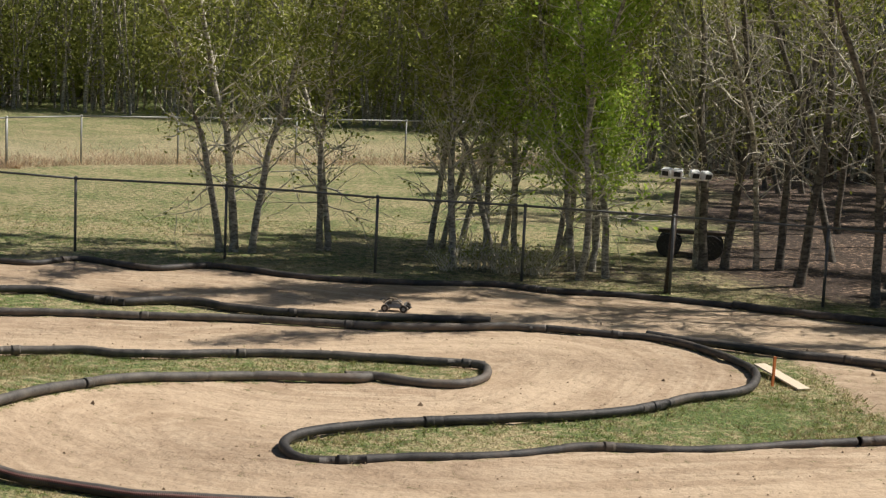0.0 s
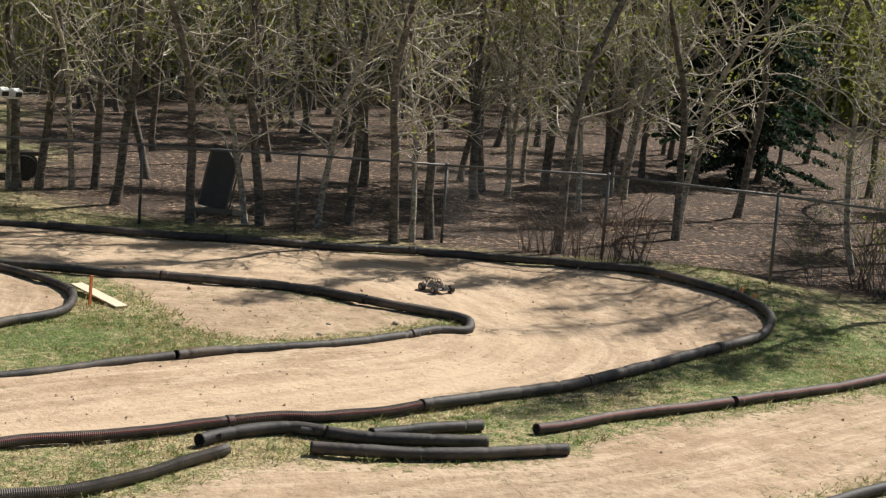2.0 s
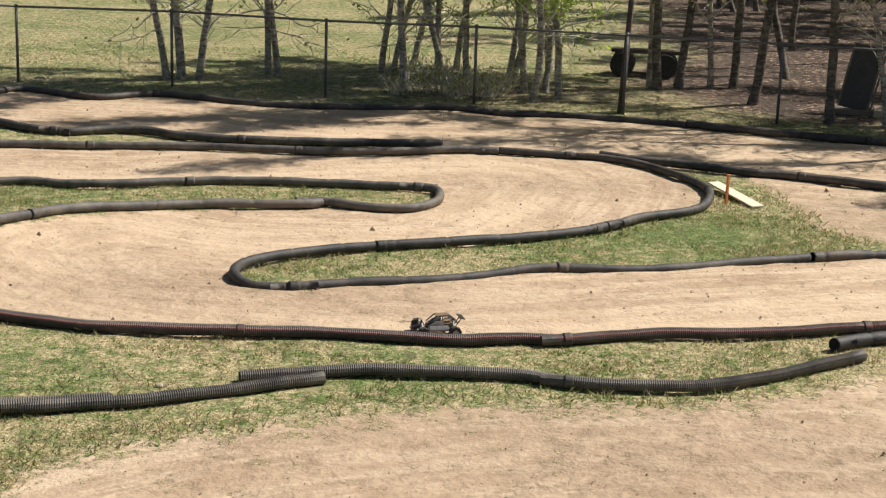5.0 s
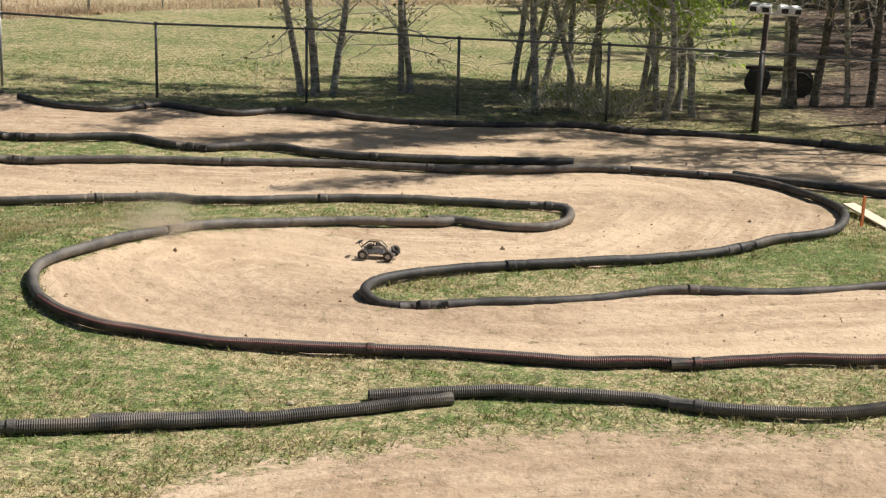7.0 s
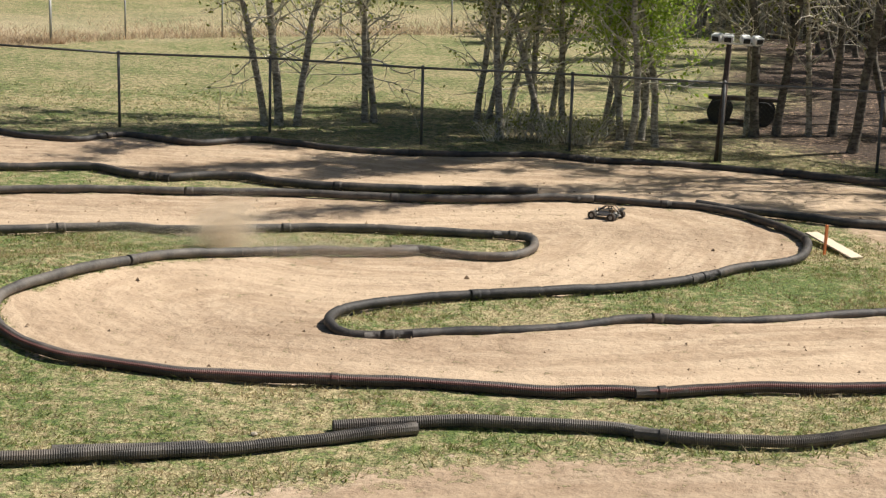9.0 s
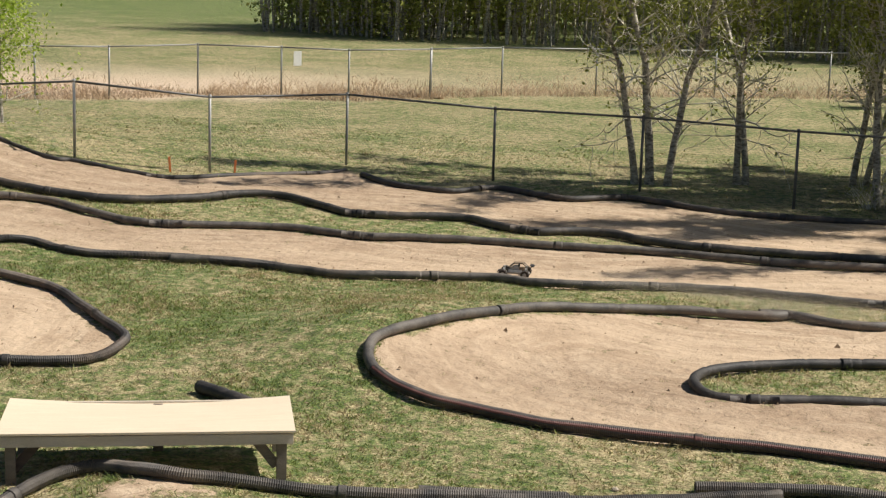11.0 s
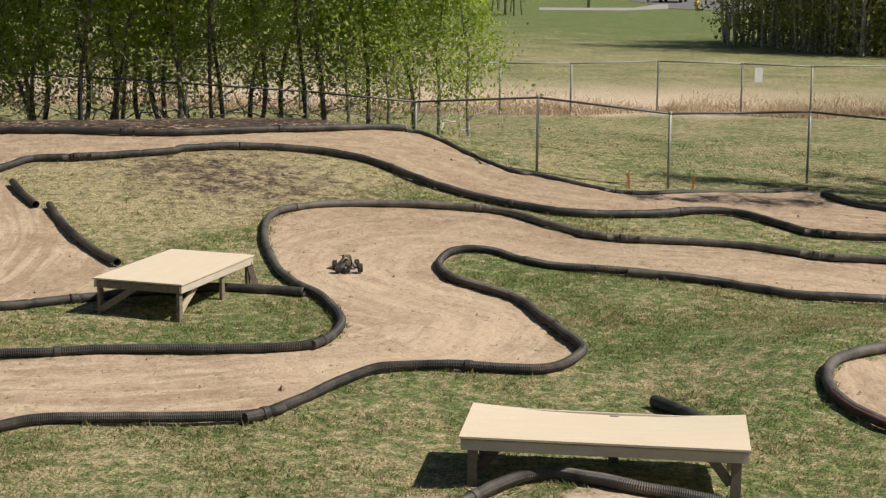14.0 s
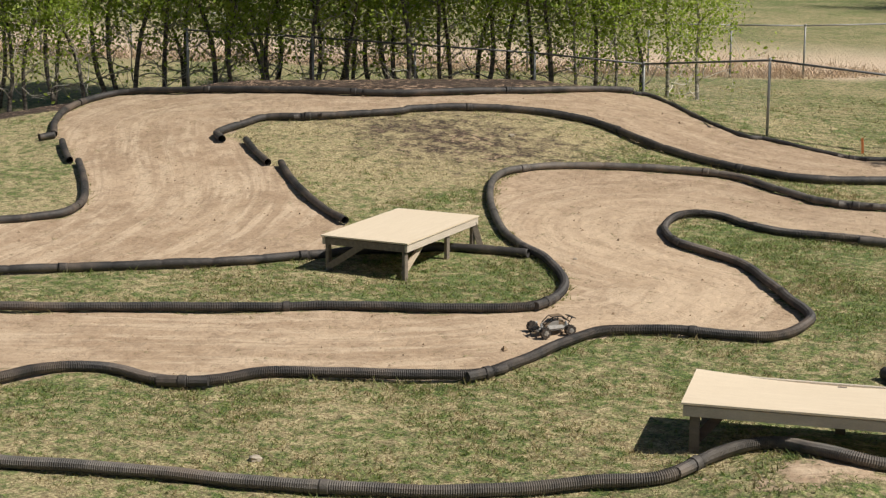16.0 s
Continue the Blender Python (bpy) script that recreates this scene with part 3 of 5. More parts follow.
def build_ground():
    xs, ys = axis(-30.0, 18.0, 0.13, 900), axis(5.0, 34.0, 0.13, 900)
    gx, gy = np.meshgrid(xs, ys)
    dirt = np.maximum(soft_mask([LAP, LEFT_LANE], xs, ys, 2), np.maximum(0.62 * soft_mask([FRONT_LANE, WORN], xs, ys, 9), 0.0))
    dirt = np.maximum(dirt, soft_mask([FRONT_MOUND], xs, ys, 4))
    dirt = np.maximum(dirt, np.maximum(soft_mask([FRONT_LANE], xs, ys, 14) * 0.95, soft_mask([WORN], xs, ys, 7) * 0.85))
    rng = np.random.default_rng(4)
    gz = height(gx, gy)
    wob = (np.sin(gx * 1.7 + np.sin(gy * 1.3) * 1.4) * np.sin(gy * 2.1 + np.sin(gx * 0.9)) * 0.012
           + np.sin(gx * 5.3 + gy * 3.1) * np.sin(gy * 6.1 - gx * 2.2) * 0.005)
    near = (np.abs(gx + 6) < 26) & (np.abs(gy - 19) < 16)
    gz = gz + np.where(near, wob + rng.normal(0, 0.0035, gx.shape), 0) - 0.004
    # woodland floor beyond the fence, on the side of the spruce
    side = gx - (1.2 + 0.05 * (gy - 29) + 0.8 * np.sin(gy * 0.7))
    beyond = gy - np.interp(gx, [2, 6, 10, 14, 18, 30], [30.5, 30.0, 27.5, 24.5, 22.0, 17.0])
    # also over the fence strip: dark soil and tree shade as litter colour
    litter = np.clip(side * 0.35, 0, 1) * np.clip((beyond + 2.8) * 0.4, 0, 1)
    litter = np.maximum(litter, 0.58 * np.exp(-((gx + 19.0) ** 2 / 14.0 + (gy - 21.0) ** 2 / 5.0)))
    # brown undergrowth and the birches' shade by the fence, both put in as litter colour
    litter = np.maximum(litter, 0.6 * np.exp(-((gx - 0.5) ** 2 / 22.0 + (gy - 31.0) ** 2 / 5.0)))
    # shade between the outer pipe and the grove, painted with the dark litter colour
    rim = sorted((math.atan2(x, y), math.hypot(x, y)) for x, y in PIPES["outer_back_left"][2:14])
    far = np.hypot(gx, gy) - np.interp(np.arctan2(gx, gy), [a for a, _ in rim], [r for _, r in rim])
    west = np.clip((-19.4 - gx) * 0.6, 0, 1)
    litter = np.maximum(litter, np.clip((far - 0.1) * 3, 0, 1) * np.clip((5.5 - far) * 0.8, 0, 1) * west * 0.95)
    lush = np.exp(-((gx + 9) ** 2 + (gy - 18.5) ** 2) / 40) * 0.55 + np.exp(-((gx - 2.2) ** 2 / 2.6 + (gy - 19.5) ** 2 / 1.6)) * 1.1
    lush = lush - 0.9 * np.exp(-((gx + 19.0) ** 2 + (gy - 20.8) ** 2) / 9.0)
    lush = lush + 0.12 * np.clip((gy - 28) * 0.3, 0, 1) * np.clip((58 - gy) * 0.2, 0, 1)
    lush = lush + np.clip((gy - 60) * 0.05, 0, 1.2) + np.exp(-((gx - 11) ** 2 + (gy - 18.5) ** 2) / 9.0) * 0.8
    ny, nx = gx.shape
    verts = np.stack([gx, gy, gz], -1).reshape(-1, 3)
    idx = np.arange(nx * ny).reshape(ny, nx)
    faces = np.stack([idx[:-1, :-1], idx[:-1, 1:], idx[1:, 1:], idx[1:, :-1]], -1).reshape(-1, 4)
    me = bpy.data.meshes.new("ground")
    me.from_pydata(verts.tolist(), [], faces.tolist())
    # pale dead grass in a band just beyond the far fence
    line = np.interp(gx, [-46, -35, -24, -17, -14, -5, 2], [27.5, 32.7, 38.0, 42.2, 46.4, 51.9, 55])
    straw = np.clip((gy - line + 0.3) * 1.5, 0, 1) * np.clip((line + 14 - gy) * 0.12, 0, 1) * np.clip((-13 - gx) * 0.1, 0.25, 1)
    packed = 0.5 * np.clip((-gx - 4) / 8, 0, 1) * np.clip((gy - 17) / 4, 0, 1)
    # churned darker soil on the outside of the bends
    for cx, cy, wx, wy, much in ((-3.2, 16.2, 3.2, 1.2, 0.75), (1.0, 22.3, 2.2, 0.9, 0.7), (4.8, 21.0, 2.5, 1.2, 0.6), (-10.6, 19.0, 2.6, 1.2, 0.5), (-6.0, 18.5, 2.5, 1.0, 0.4), (1.5, 12.2, 4.5, 1.3, 0.8), (5.5, 13.2, 2.0, 0.7, 0.6)):
        packed = np.maximum(packed, much * np.exp(-(((gx - cx) / wx) ** 2 + ((gy - cy) / wy) ** 2)))
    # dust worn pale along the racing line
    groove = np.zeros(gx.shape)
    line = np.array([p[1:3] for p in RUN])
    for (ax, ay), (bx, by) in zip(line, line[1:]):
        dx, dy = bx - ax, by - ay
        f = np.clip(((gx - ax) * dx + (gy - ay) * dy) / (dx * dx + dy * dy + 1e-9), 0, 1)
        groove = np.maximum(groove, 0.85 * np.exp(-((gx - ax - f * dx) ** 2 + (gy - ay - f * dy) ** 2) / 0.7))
    lane_s, lane_u = lane_grid(gx, gy)
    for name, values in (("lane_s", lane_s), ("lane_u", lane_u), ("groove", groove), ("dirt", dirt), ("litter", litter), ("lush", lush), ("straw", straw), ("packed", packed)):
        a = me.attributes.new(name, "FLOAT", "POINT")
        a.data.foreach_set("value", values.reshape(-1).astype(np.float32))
    me.polygons.foreach_set("use_smooth", [True] * len(me.polygons))
    me.materials.append(M_GROUND)
    ob = new("ground", me)
    tagged(ob, "packed tan dirt race track with patchy dry and green grass", "ground", "", "structure")
    return xs, ys, dirt, litter, lush


GX, GY, DIRT, LITTER_SHADE, LUSH = build_ground()


# ---- drain pipes that edge the track ----
def tube(name, centre, at, radius, material, parent, ribbed, sides=10):
    """A hollow-ended tube along centre, with ribs."""
    d = np.gradient(centre, axis=0)
    d /= np.linalg.norm(d, axis=1)[:, None]
    side = np.stack([d[:, 1], -d[:, 0], np.zeros(len(d))], 1)
    side /= np.linalg.norm(side, axis=1)[:, None]
    up = np.cross(side, d)
    r = radius * (1 + ribbed * np.where(np.arange(len(at)) % 2 == 0, 0.0, -0.13))
    if name != "coupling":
        r = r * (1 + 0.03 * np.sin(at * 4.3) * np.sin(at * 1.7) + 0.02 * np.sin(at * 11.0 + 1.0))
    if not ribbed and name != "coupling":
        r = r * np.where((at + 0.2) % 0.63 < 0.035, 0.86, 1.0)
    ang = np.linspace(0, 2 * np.pi, sides, endpoint=False)
    ring = (np.cos(ang)[None, :, None] * side[:, None] + np.sin(ang)[None, :, None] * up[:, None]) * r[:, None, None] + centre[:, None]
    deep = min(0.25, 0.4 * (at[-1] - at[0]))
    inner = [centre[0] + (ring[0] - centre[0]) * 0.86 + d[0] * deep, centre[-1] + (ring[-1] - centre[-1]) * 0.86 - d[-1] * deep]
    verts = np.concatenate([ring.reshape(-1, 3), inner[0], inner[1]])
    n = len(centre)
    i, j = np.arange(n - 1)[:, None], np.arange(sides)[None]
    k = (j + 1) % sides
    faces = np.stack([i * sides + j, i * sides + k, (i + 1) * sides + k, (i + 1) * sides + j], -1).reshape(-1, 4).tolist()
    a, b = n * sides, (n + 1) * sides
    for q in range(sides):
        w = (q + 1) % sides
        faces.append([w, q, a + q, a + w])
        faces.append([(n - 1) * sides + q, (n - 1) * sides + w, b + w, b + q])
    faces.append([a + q for q in range(sides)])
    faces.append([b + q for q in range(sides)][::-1])
    ob = mesh_part(name, verts.tolist(), faces, material, parent, smooth=ribbed < 0.5)
    stripe = np.zeros(len(verts), np.float32)
    top = int(round(sides * 0.25))
    for q in (top - 1, top + 2):
        stripe[q:n * sides:sides] = 1.0
    attr = ob.data.attributes.new("stripe", "FLOAT", "POINT")
    attr.data.foreach_set("value", stripe)
    return ob


def drain_pipe(points, label, material=None, ribs=1.0, length=3.05, radius=0.058, wave=0.006, seed=0, lift=0.0, sunk=False):
    """A run of drain pipe: lengths butted end to end, with a coupling sleeve at each joint."""
    rng = np.random.default_rng(seed + 11)
    step = 0.0095 if ribs > 0.5 else 0.0125 if ribs else 0.03
    xy, at = smooth_path(points, step)
    z = height(xy[:, 0], xy[:, 1]) + radius * 0.93 + lift
    z = z + 0.005 * np.sin(at * 5.1 + seed) * np.sin(at * 2.3)
    z = z + wave * np.sin(at * 1.9 + seed) * np.sin(at * 0.73 + 2 * seed) + wave
    if sunk:
        # the front edge of the two inner lawns has settled into the ground
        z = z - 0.05 * np.clip((0.36 * xy[:, 0] + 17.55 - xy[:, 1]) / 0.25, 0, 1)
    c = np.column_stack([xy, z])
    mid = c[len(c) // 2].copy()
    mid[2] = ground_z(mid[0], mid[1])
    run = thing("drain_pipe", Matrix.Translation(mid), label, "drain pipe", "pipes edging the track")
    c = c - mid
    per = max(8, int(length / step))
    cuts = (list(range(0, len(c) - per // 3, per)) or [0]) + [len(c) - 1]
    for a, b in zip(cuts, cuts[1:]):
        tube("pipe_length", c[a:b + 1], at[a:b + 1], radius * rng.uniform(0.96, 1.04), material or M_PIPE, run, ribs)
    for a in cuts[1:-1]:
        lo, hi = max(0, a - int(0.035 / step) - 1), min(len(c), a + int(0.035 / step) + 2)
        tube("coupling", c[lo:hi], at[lo:hi], radius * 1.1, material or M_PIPE, run, 0.0)
    return run


BLACK = "long black corrugated plastic drain pipe edging the dirt track"
RED = "black corrugated drain pipe with a faded red stripe along the track"
GREY = "dust-covered grey corrugated drain pipe edging the dirt track"
for seed, (key, label, mat, ribs) in enumerate((
        ("outer_back_left", BLACK, M_PIPE, 0), ("outer_back", BLACK, M_PIPE, 0), ("outer_bend", BLACK, M_PIPE, 0), ("near_edge", RED, M_PIPE_RED, 0.7),
        ("big_turn", GREY, M_PIPE_GREY, 0), ("tongue", BLACK, M_PIPE_GREY, 0), ("s_curve", BLACK, M_PIPE, 1), ("strip_back", BLACK, M_PIPE, 0),
        ("inner_bend", BLACK, M_PIPE, 0), ("hairpin", BLACK, M_PIPE, 0), ("strip_front", GREY, M_PIPE_GREY, 0), ("table_loop", BLACK, M_PIPE, 1),
        ("table_back", BLACK, M_PIPE, 0), ("bit_a", BLACK, M_PIPE, 0), ("bit_b", BLACK, M_PIPE, 0), ("bit_c", BLACK, M_PIPE, 0), ("bit_d", BLACK, M_PIPE, 0),
        ("bit_e", BLACK, M_PIPE, 0), ("front_ribbed", "grey dusty ribbed drain pipe lying on the grass verge", M_PIPE_GREY, 1), ("front_ribbed_b", "grey dusty ribbed drain pipe lying on the grass verge", M_PIPE_GREY, 1), ("front_left", "grey dusty ribbed drain pipe lying on the grass verge", M_PIPE_GREY, 1),
        ("right_edge", RED, M_PIPE_RED, 0), ("front_right", BLACK, M_PIPE, 1), ("front_right_b", BLACK, M_PIPE, 0))):
    pts = PIPES[key][:12] if key == "outer_back_left" else PIPES[key]
    drain_pipe(pts, label, mat, ribs, seed=seed, lift=-0.02 if key == "outer_back" else 0.0,
               sunk=key in ("inner_bend", "hairpin"), radius=0.066 if key in ("outer_back_left", "outer_bend", "inner_bend", "strip_back") else 0.058)
drain_pipe(PIPES["outer_back_sunk"], "black drain pipe half sunk in the turf along the fence", M_PIPE, 0, seed=31, radius=0.05, lift=-0.045)
for seed, key in enumerate(("stray_a", "stray_b", "stray_c", "stray_d", "short_pipe")):
    drain_pipe(PIPES[key], "loose black drain pipe lying on the grass", M_PIPE, 0, 9.0, seed=seed + 40, radius=0.064)

# ---- chain-link fences ----
def chain_link_bay(parent, a, b, h, wire, gap):
    """The woven wire of one bay: two sets of slanting wires between a and b."""
    a, b = Vector(a), Vector(b)
    length = (b - a).length
    along = (b - a) / length
    across = Vector((along.y, -along.x, 0)).normalized()
    up = Vector((0, 0, 1))
    verts, faces = [], []
    n = int((length + h) / gap)
    for sign in (1, -1):
        for k in range(n):
            s0 = -h + k * gap if sign > 0 else k * gap
            s1 = s0 + sign * h
            lo, hi = (s0, 0.0), (s1, h)
            # cut the wire to the bay
            pts = []
            for (s, z), (s2, z2) in ((lo, hi), (hi, lo)):
                if s < 0:
                    f = (0 - s) / (s2 - s)
                    s, z = 0.0, z + (z2 - z) * f
                elif s > length:
                    f = (length - s) / (s2 - s)
                    s, z = length, z + (z2 - z) * f
                pts.append((s, z))
            if abs(pts[0][0] - pts[1][0]) < 0.02 or min(pts[0][1], pts[1][1]) < -0.01:
                continue
            p, q = (a + along * s + up * (z + 0.03) for s, z in pts)
            d = (q - p).normalized()
            side = across.cross(d) * wire
            base = len(verts)
            for e in (p, q):
                verts += [e + side, e - side * 0.5 + across * wire, e - side * 0.5 - across * wire]
            faces += [[base, base + 1, base + 4, base + 3], [base + 1, base + 2, base + 5, base + 4], [base + 2, base, base + 3, base + 5]]
    mesh_part("wire_mesh", verts, faces, M_WIRE, parent, "thin woven chain-link wire")


def fence(points, h, material, label, wire, gap, bright=0):
    """Posts at the points, with a top rail and wire between them."""
    tall = [p[2] if len(p) > 2 else h for p in points]
    pts = [Vector((p[0], p[1], ground_z(p[0], p[1]))) for p in points]
    origin = pts[len(pts) // 2]
    ob = thing("chain_link_fence", Matrix.Translation(origin), label, "fence")
    for q, (p, h) in enumerate(zip(pts, tall)):
        steel = M_STEEL if q < bright else material
        q = p - origin
        bm = rod(bmesh.new(), q - Vector((0, 0, 0.05)), q + Vector((0, 0, h)), 0.027, sides=8)
        bmesh.ops.create_uvsphere(bm, u_segments=8, v_segments=5, radius=0.04, matrix=Matrix.Translation(q + Vector((0, 0, h))))
        part("post", bm, steel, ob, smooth=True)
    for p, q, hp, hq in zip(pts, pts[1:], tall, tall[1:]):
        p, q = p - origin, q - origin
        part("top_rail", rod(bmesh.new(), p + Vector((0, 0, hp - 0.01)), q + Vector((0, 0, hq - 0.01)), 0.021, sides=6), material, ob, smooth=True)
        chain_link_bay(ob, p, q, min(hp, hq) - 0.05, wire, gap)
    return ob


M_WIRE = two_tone("chain_link_wire", (0.10, 0.10, 0.097), (0.18, 0.18, 0.172), 6, 0.55, 0.5)
NEAR_FENCE = [(-28.46, 22.73, 1.87), (-26.68, 24.78, 1.69), (-25.10, 26.37, 1.53), (-23.00, 27.96, 1.37), (-20.77, 28.91, 1.21), (-15.93, 26.03), (-13.58, 26.76), (-12.13, 29.75), (-9.06, 29.55), (-6.31, 29.89), (-3.42, 29.32), (-0.75, 29.23),
              (1.87, 28.78), (4.47, 28.30), (7.10, 27.74), (9.55, 26.96), (11.35, 24.17), (13.19, 21.96), (16.6, 22.0), (19.2, 20.6)]
fence(NEAR_FENCE, 1.38, M_DARKSTEEL, "weathered grey chain-link fence behind the dirt track", 0.0011, 0.085, 8)
FAR_FENCE = [(-46.0, 27.5), (-43.2, 28.9), (-40.4, 30.2), (-37.6, 31.5), (-34.8, 32.8), (-32.0, 34.0), (-29.2, 35.2), (-26.2, 36.7), (-24.3, 37.8), (-22.75, 38.96), (-21.35, 41.36), (-19.12, 42.04), (-17.21, 42.31), (-15.53, 44.31), (-15.55, 44.43), (-14.07, 46.48),
             (-11.6, 48.0), (-8.4, 50.0), (-5.2, 51.8), (-2.0, 53.4), (1.2, 54.8)]
fence(FAR_FENCE, 1.40, M_STEEL, "bright galvanised chain-link fence across the mown field", 0.0011, 0.12)


# ---- trees ----
def tube_arrays(points, radii, sides):
    """Vertices and faces of a tapered tube along points."""
    p = np.array(points, float)
    d = np.gradient(p, axis=0)
    d /= np.linalg.norm(d, axis=1)[:, None] + 1e-9
    ref = np.where(np.abs(d[:, 2:3]) > 0.9, np.array([[1.0, 0, 0]]), np.array([[0, 0, 1.0]]))
    u = np.cross(d, ref)
    u /= np.linalg.norm(u, axis=1)[:, None] + 1e-9
    w = np.cross(d, u)
    ang = np.linspace(0, 2 * np.pi, sides, endpoint=False)
    ring = (np.cos(ang)[None, :, None] * u[:, None] + np.sin(ang)[None, :, None] * w[:, None]) * np.array(radii)[:, None, None] + p[:, None]
    n = len(p)
    i, j = np.arange(n - 1)[:, None], np.arange(sides)[None]
    k = (j + 1) % sides
    faces = np.stack([i * sides + j, i * sides + k, (i + 1) * sides + k, (i + 1) * sides + j], -1).reshape(-1, 4)
    return ring.reshape(-1, 3), faces


class Bunch:
    """Gathers arrays of vertices and faces into one mesh."""

    def __init__(self):
        self.v, self.f, self.n = [], [], 0

    def add(self, verts, faces):
        self.v.append(verts)
        self.f.append(np.asarray(faces) + self.n)
        self.n += len(verts)

    def build(self, name, material, parent=None, label="", smooth=False):
        verts = np.concatenate(self.v)
        faces = [f for chunk in self.f for f in chunk.tolist()]
        return mesh_part(name, verts.tolist(), faces, material, parent, label, smooth)


def leaf_quads(rng, centres, size):
    """A small folded leaf, as two triangles, at each centre, turned at random."""
    n = len(centres)
    a = rng.normal(size=(n, 3))
    a /= np.linalg.norm(a, axis=1)[:, None]
    b = np.cross(a, rng.normal(size=(n, 3)))
    b /= np.linalg.norm(b, axis=1)[:, None] + 1e-9
    s = size * rng.uniform(0.55, 1.25, (n, 1))
    fold = np.cross(a, b) * s * 0.25
    v = np.stack([centres - a * s, centres + b * s * 0.62 + fold, centres + a * s, centres - b * s * 0.62 + fold], 1).reshape(-1, 3)
    return v, np.arange(4 * n).reshape(n, 4)


def wander(rng, start, direction, length, steps, bend, rise):
    """A wavering line from start."""
    pts, d = [np.array(start, float)], np.array(direction, float)
    for _ in range(steps):
        d = d + rng.normal(0, bend, 3) + np.array([0, 0, rise])
        d /= np.linalg.norm(d)
        pts.append(pts[-1] + d * length / steps)
    return pts


def tree(m, label, seed, h=8.5, r=0.075, first=1.3, limbs=26, limb=1.5, leaves=2200, leaf=0.055, bark=None, leaf_mat=None, lean=0.05, group="", low=0.5, subs=5, spread=0.11, thin=0.08):
    """A slim tree: tapered wavering trunk, limbs with twigs, and a loose crown of single leaves."""
    rng = np.random.default_rng(seed)
    ob = thing("tree", m, label, "tree", group)
    wood, twigs, tips = Bunch(), Bunch(), []
    tilt = rng.normal(0, lean, 2)
    trunk = wander(rng, (0.0, 0.0, -0.1), (tilt[0], tilt[1], 1), h, 26, 0.085, 0.03)
    rad = [r * (1.3 if k == 0 else 1.0) * (1 - 0.92 * k / 26) + 0.005 for k in range(27)]
    wood.add(*tube_arrays(trunk, rad, 8))
    for q in range(limbs):
        f = first / h + (1 - first / h) * (q + rng.uniform(0, 1)) / limbs
        k = min(25, int(f * 26))
        base = trunk[k] + (trunk[k + 1] - trunk[k]) * (f * 26 - k)
        az = rng.uniform(0, 2 * np.pi)
        reach = limb * (1.1 - 0.8 * f) * rng.uniform(0.45, 1.2)
        line = wander(rng, base, (np.cos(az), np.sin(az), rng.uniform(0.15, 1.2)), reach, 8, 0.2, 0.035)
        r0 = max(0.009, rad[k] * rng.uniform(0.16, 0.30))
        twigs.add(*tube_arrays(line, [r0 * (1 - 0.85 * i / 8) + 0.0028 for i in range(9)], 4))
        for z in range(subs):
            i = rng.integers(2, 8)
            a2 = rng.normal(size=3) * 0.75 + (line[i] - line[i - 1]) / (reach / 8)
            sub = wander(rng, line[i], a2 / np.linalg.norm(a2), reach * rng.uniform(0.2, 0.55), 4, 0.24, 0.03)
            twigs.add(*tube_arrays(sub, [0.0078, 0.0068, 0.0056, 0.0044, 0.003], 3))
            tips += sub[1:]
        tips += line[3:]
    wood.build("trunk", bark or M_BARK, ob, "", True)
    tagged(twigs.build("branchwork", M_TWIG_DARK if bark is M_BARK_DARK else M_TWIG, ob, "", True), kind="stuff")
    if leaves:
        tips = np.array(tips)
        weight = np.clip((tips[:, 2] - low) / 2.5, thin, 1.0)
        pick = rng.choice(len(tips), leaves, p=weight / weight.sum())
        centres = tips[pick] + rng.normal(0, spread, (leaves, 3))
        crown = Bunch()
        crown.add(*leaf_quads(rng, centres, leaf))
        crown.build("crown", leaf_mat or M_LEAF_SPRING, ob)
    return ob


def stand(x, y, turn=0.0, size=1.0, lean_x=0.0, lean_y=0.0):
    return pose(x, y, ground_z(x, y), lean_x, lean_y, turn) @ Matrix.Diagonal((size, size, size, 1))


def plant_row(templates, places, seed):
    """Copies of the templates at the places, each turned and sized a little differently."""
    rng = np.random.default_rng(seed)
    for q, (x, y) in enumerate(places):
        t = templates[q % len(templates)]
        copy_thing(t, stand(x, y, rng.uniform(0, 360), rng.uniform(0.82, 1.15), rng.normal(0, 2.2), rng.normal(0, 2.2)))


SPARSE = "slim pale-barked birch just coming into leaf behind the fence"
LEAFY = "slim birch with bright spring-green leaves behind the fence"
BARE = "slim dark-trunked poplar with bare twigs and a few buds"
GROVE = "slim dark trunked aspen with fresh yellow-green leaves in the grove"
first_birch = tree(stand(-6.01, 30.94, 40), SPARSE, 1, 8.0, 0.072, 0.9, 58, 1.7, 4200, 0.042, M_BARK, M_LEAF_OLIVE, low=2.0, group="birches along the fence")
second_birch = tree(stand(-4.65, 31.78, 200), SPARSE, 2, 7.8, 0.065, 1.0, 56, 1.6, 4200, 0.042, M_BARK, M_LEAF_OLIVE, low=1.8, group="birches along the fence")
leafy_birch = tree(stand(0.27, 29.81, 10), LEAFY, 3, 8.5, 0.068, 1.2, 54, 1.75, 7000, 0.046, M_BARK, M_LEAF_SPRING, group="birches along the fence")
leafy_birch_b = tree(stand(0.79, 30.20, 120), LEAFY, 4, 8.5, 0.068, 1.3, 54, 1.7, 6600, 0.046, M_BARK, M_LEAF_SPRING, group="birches along the fence")
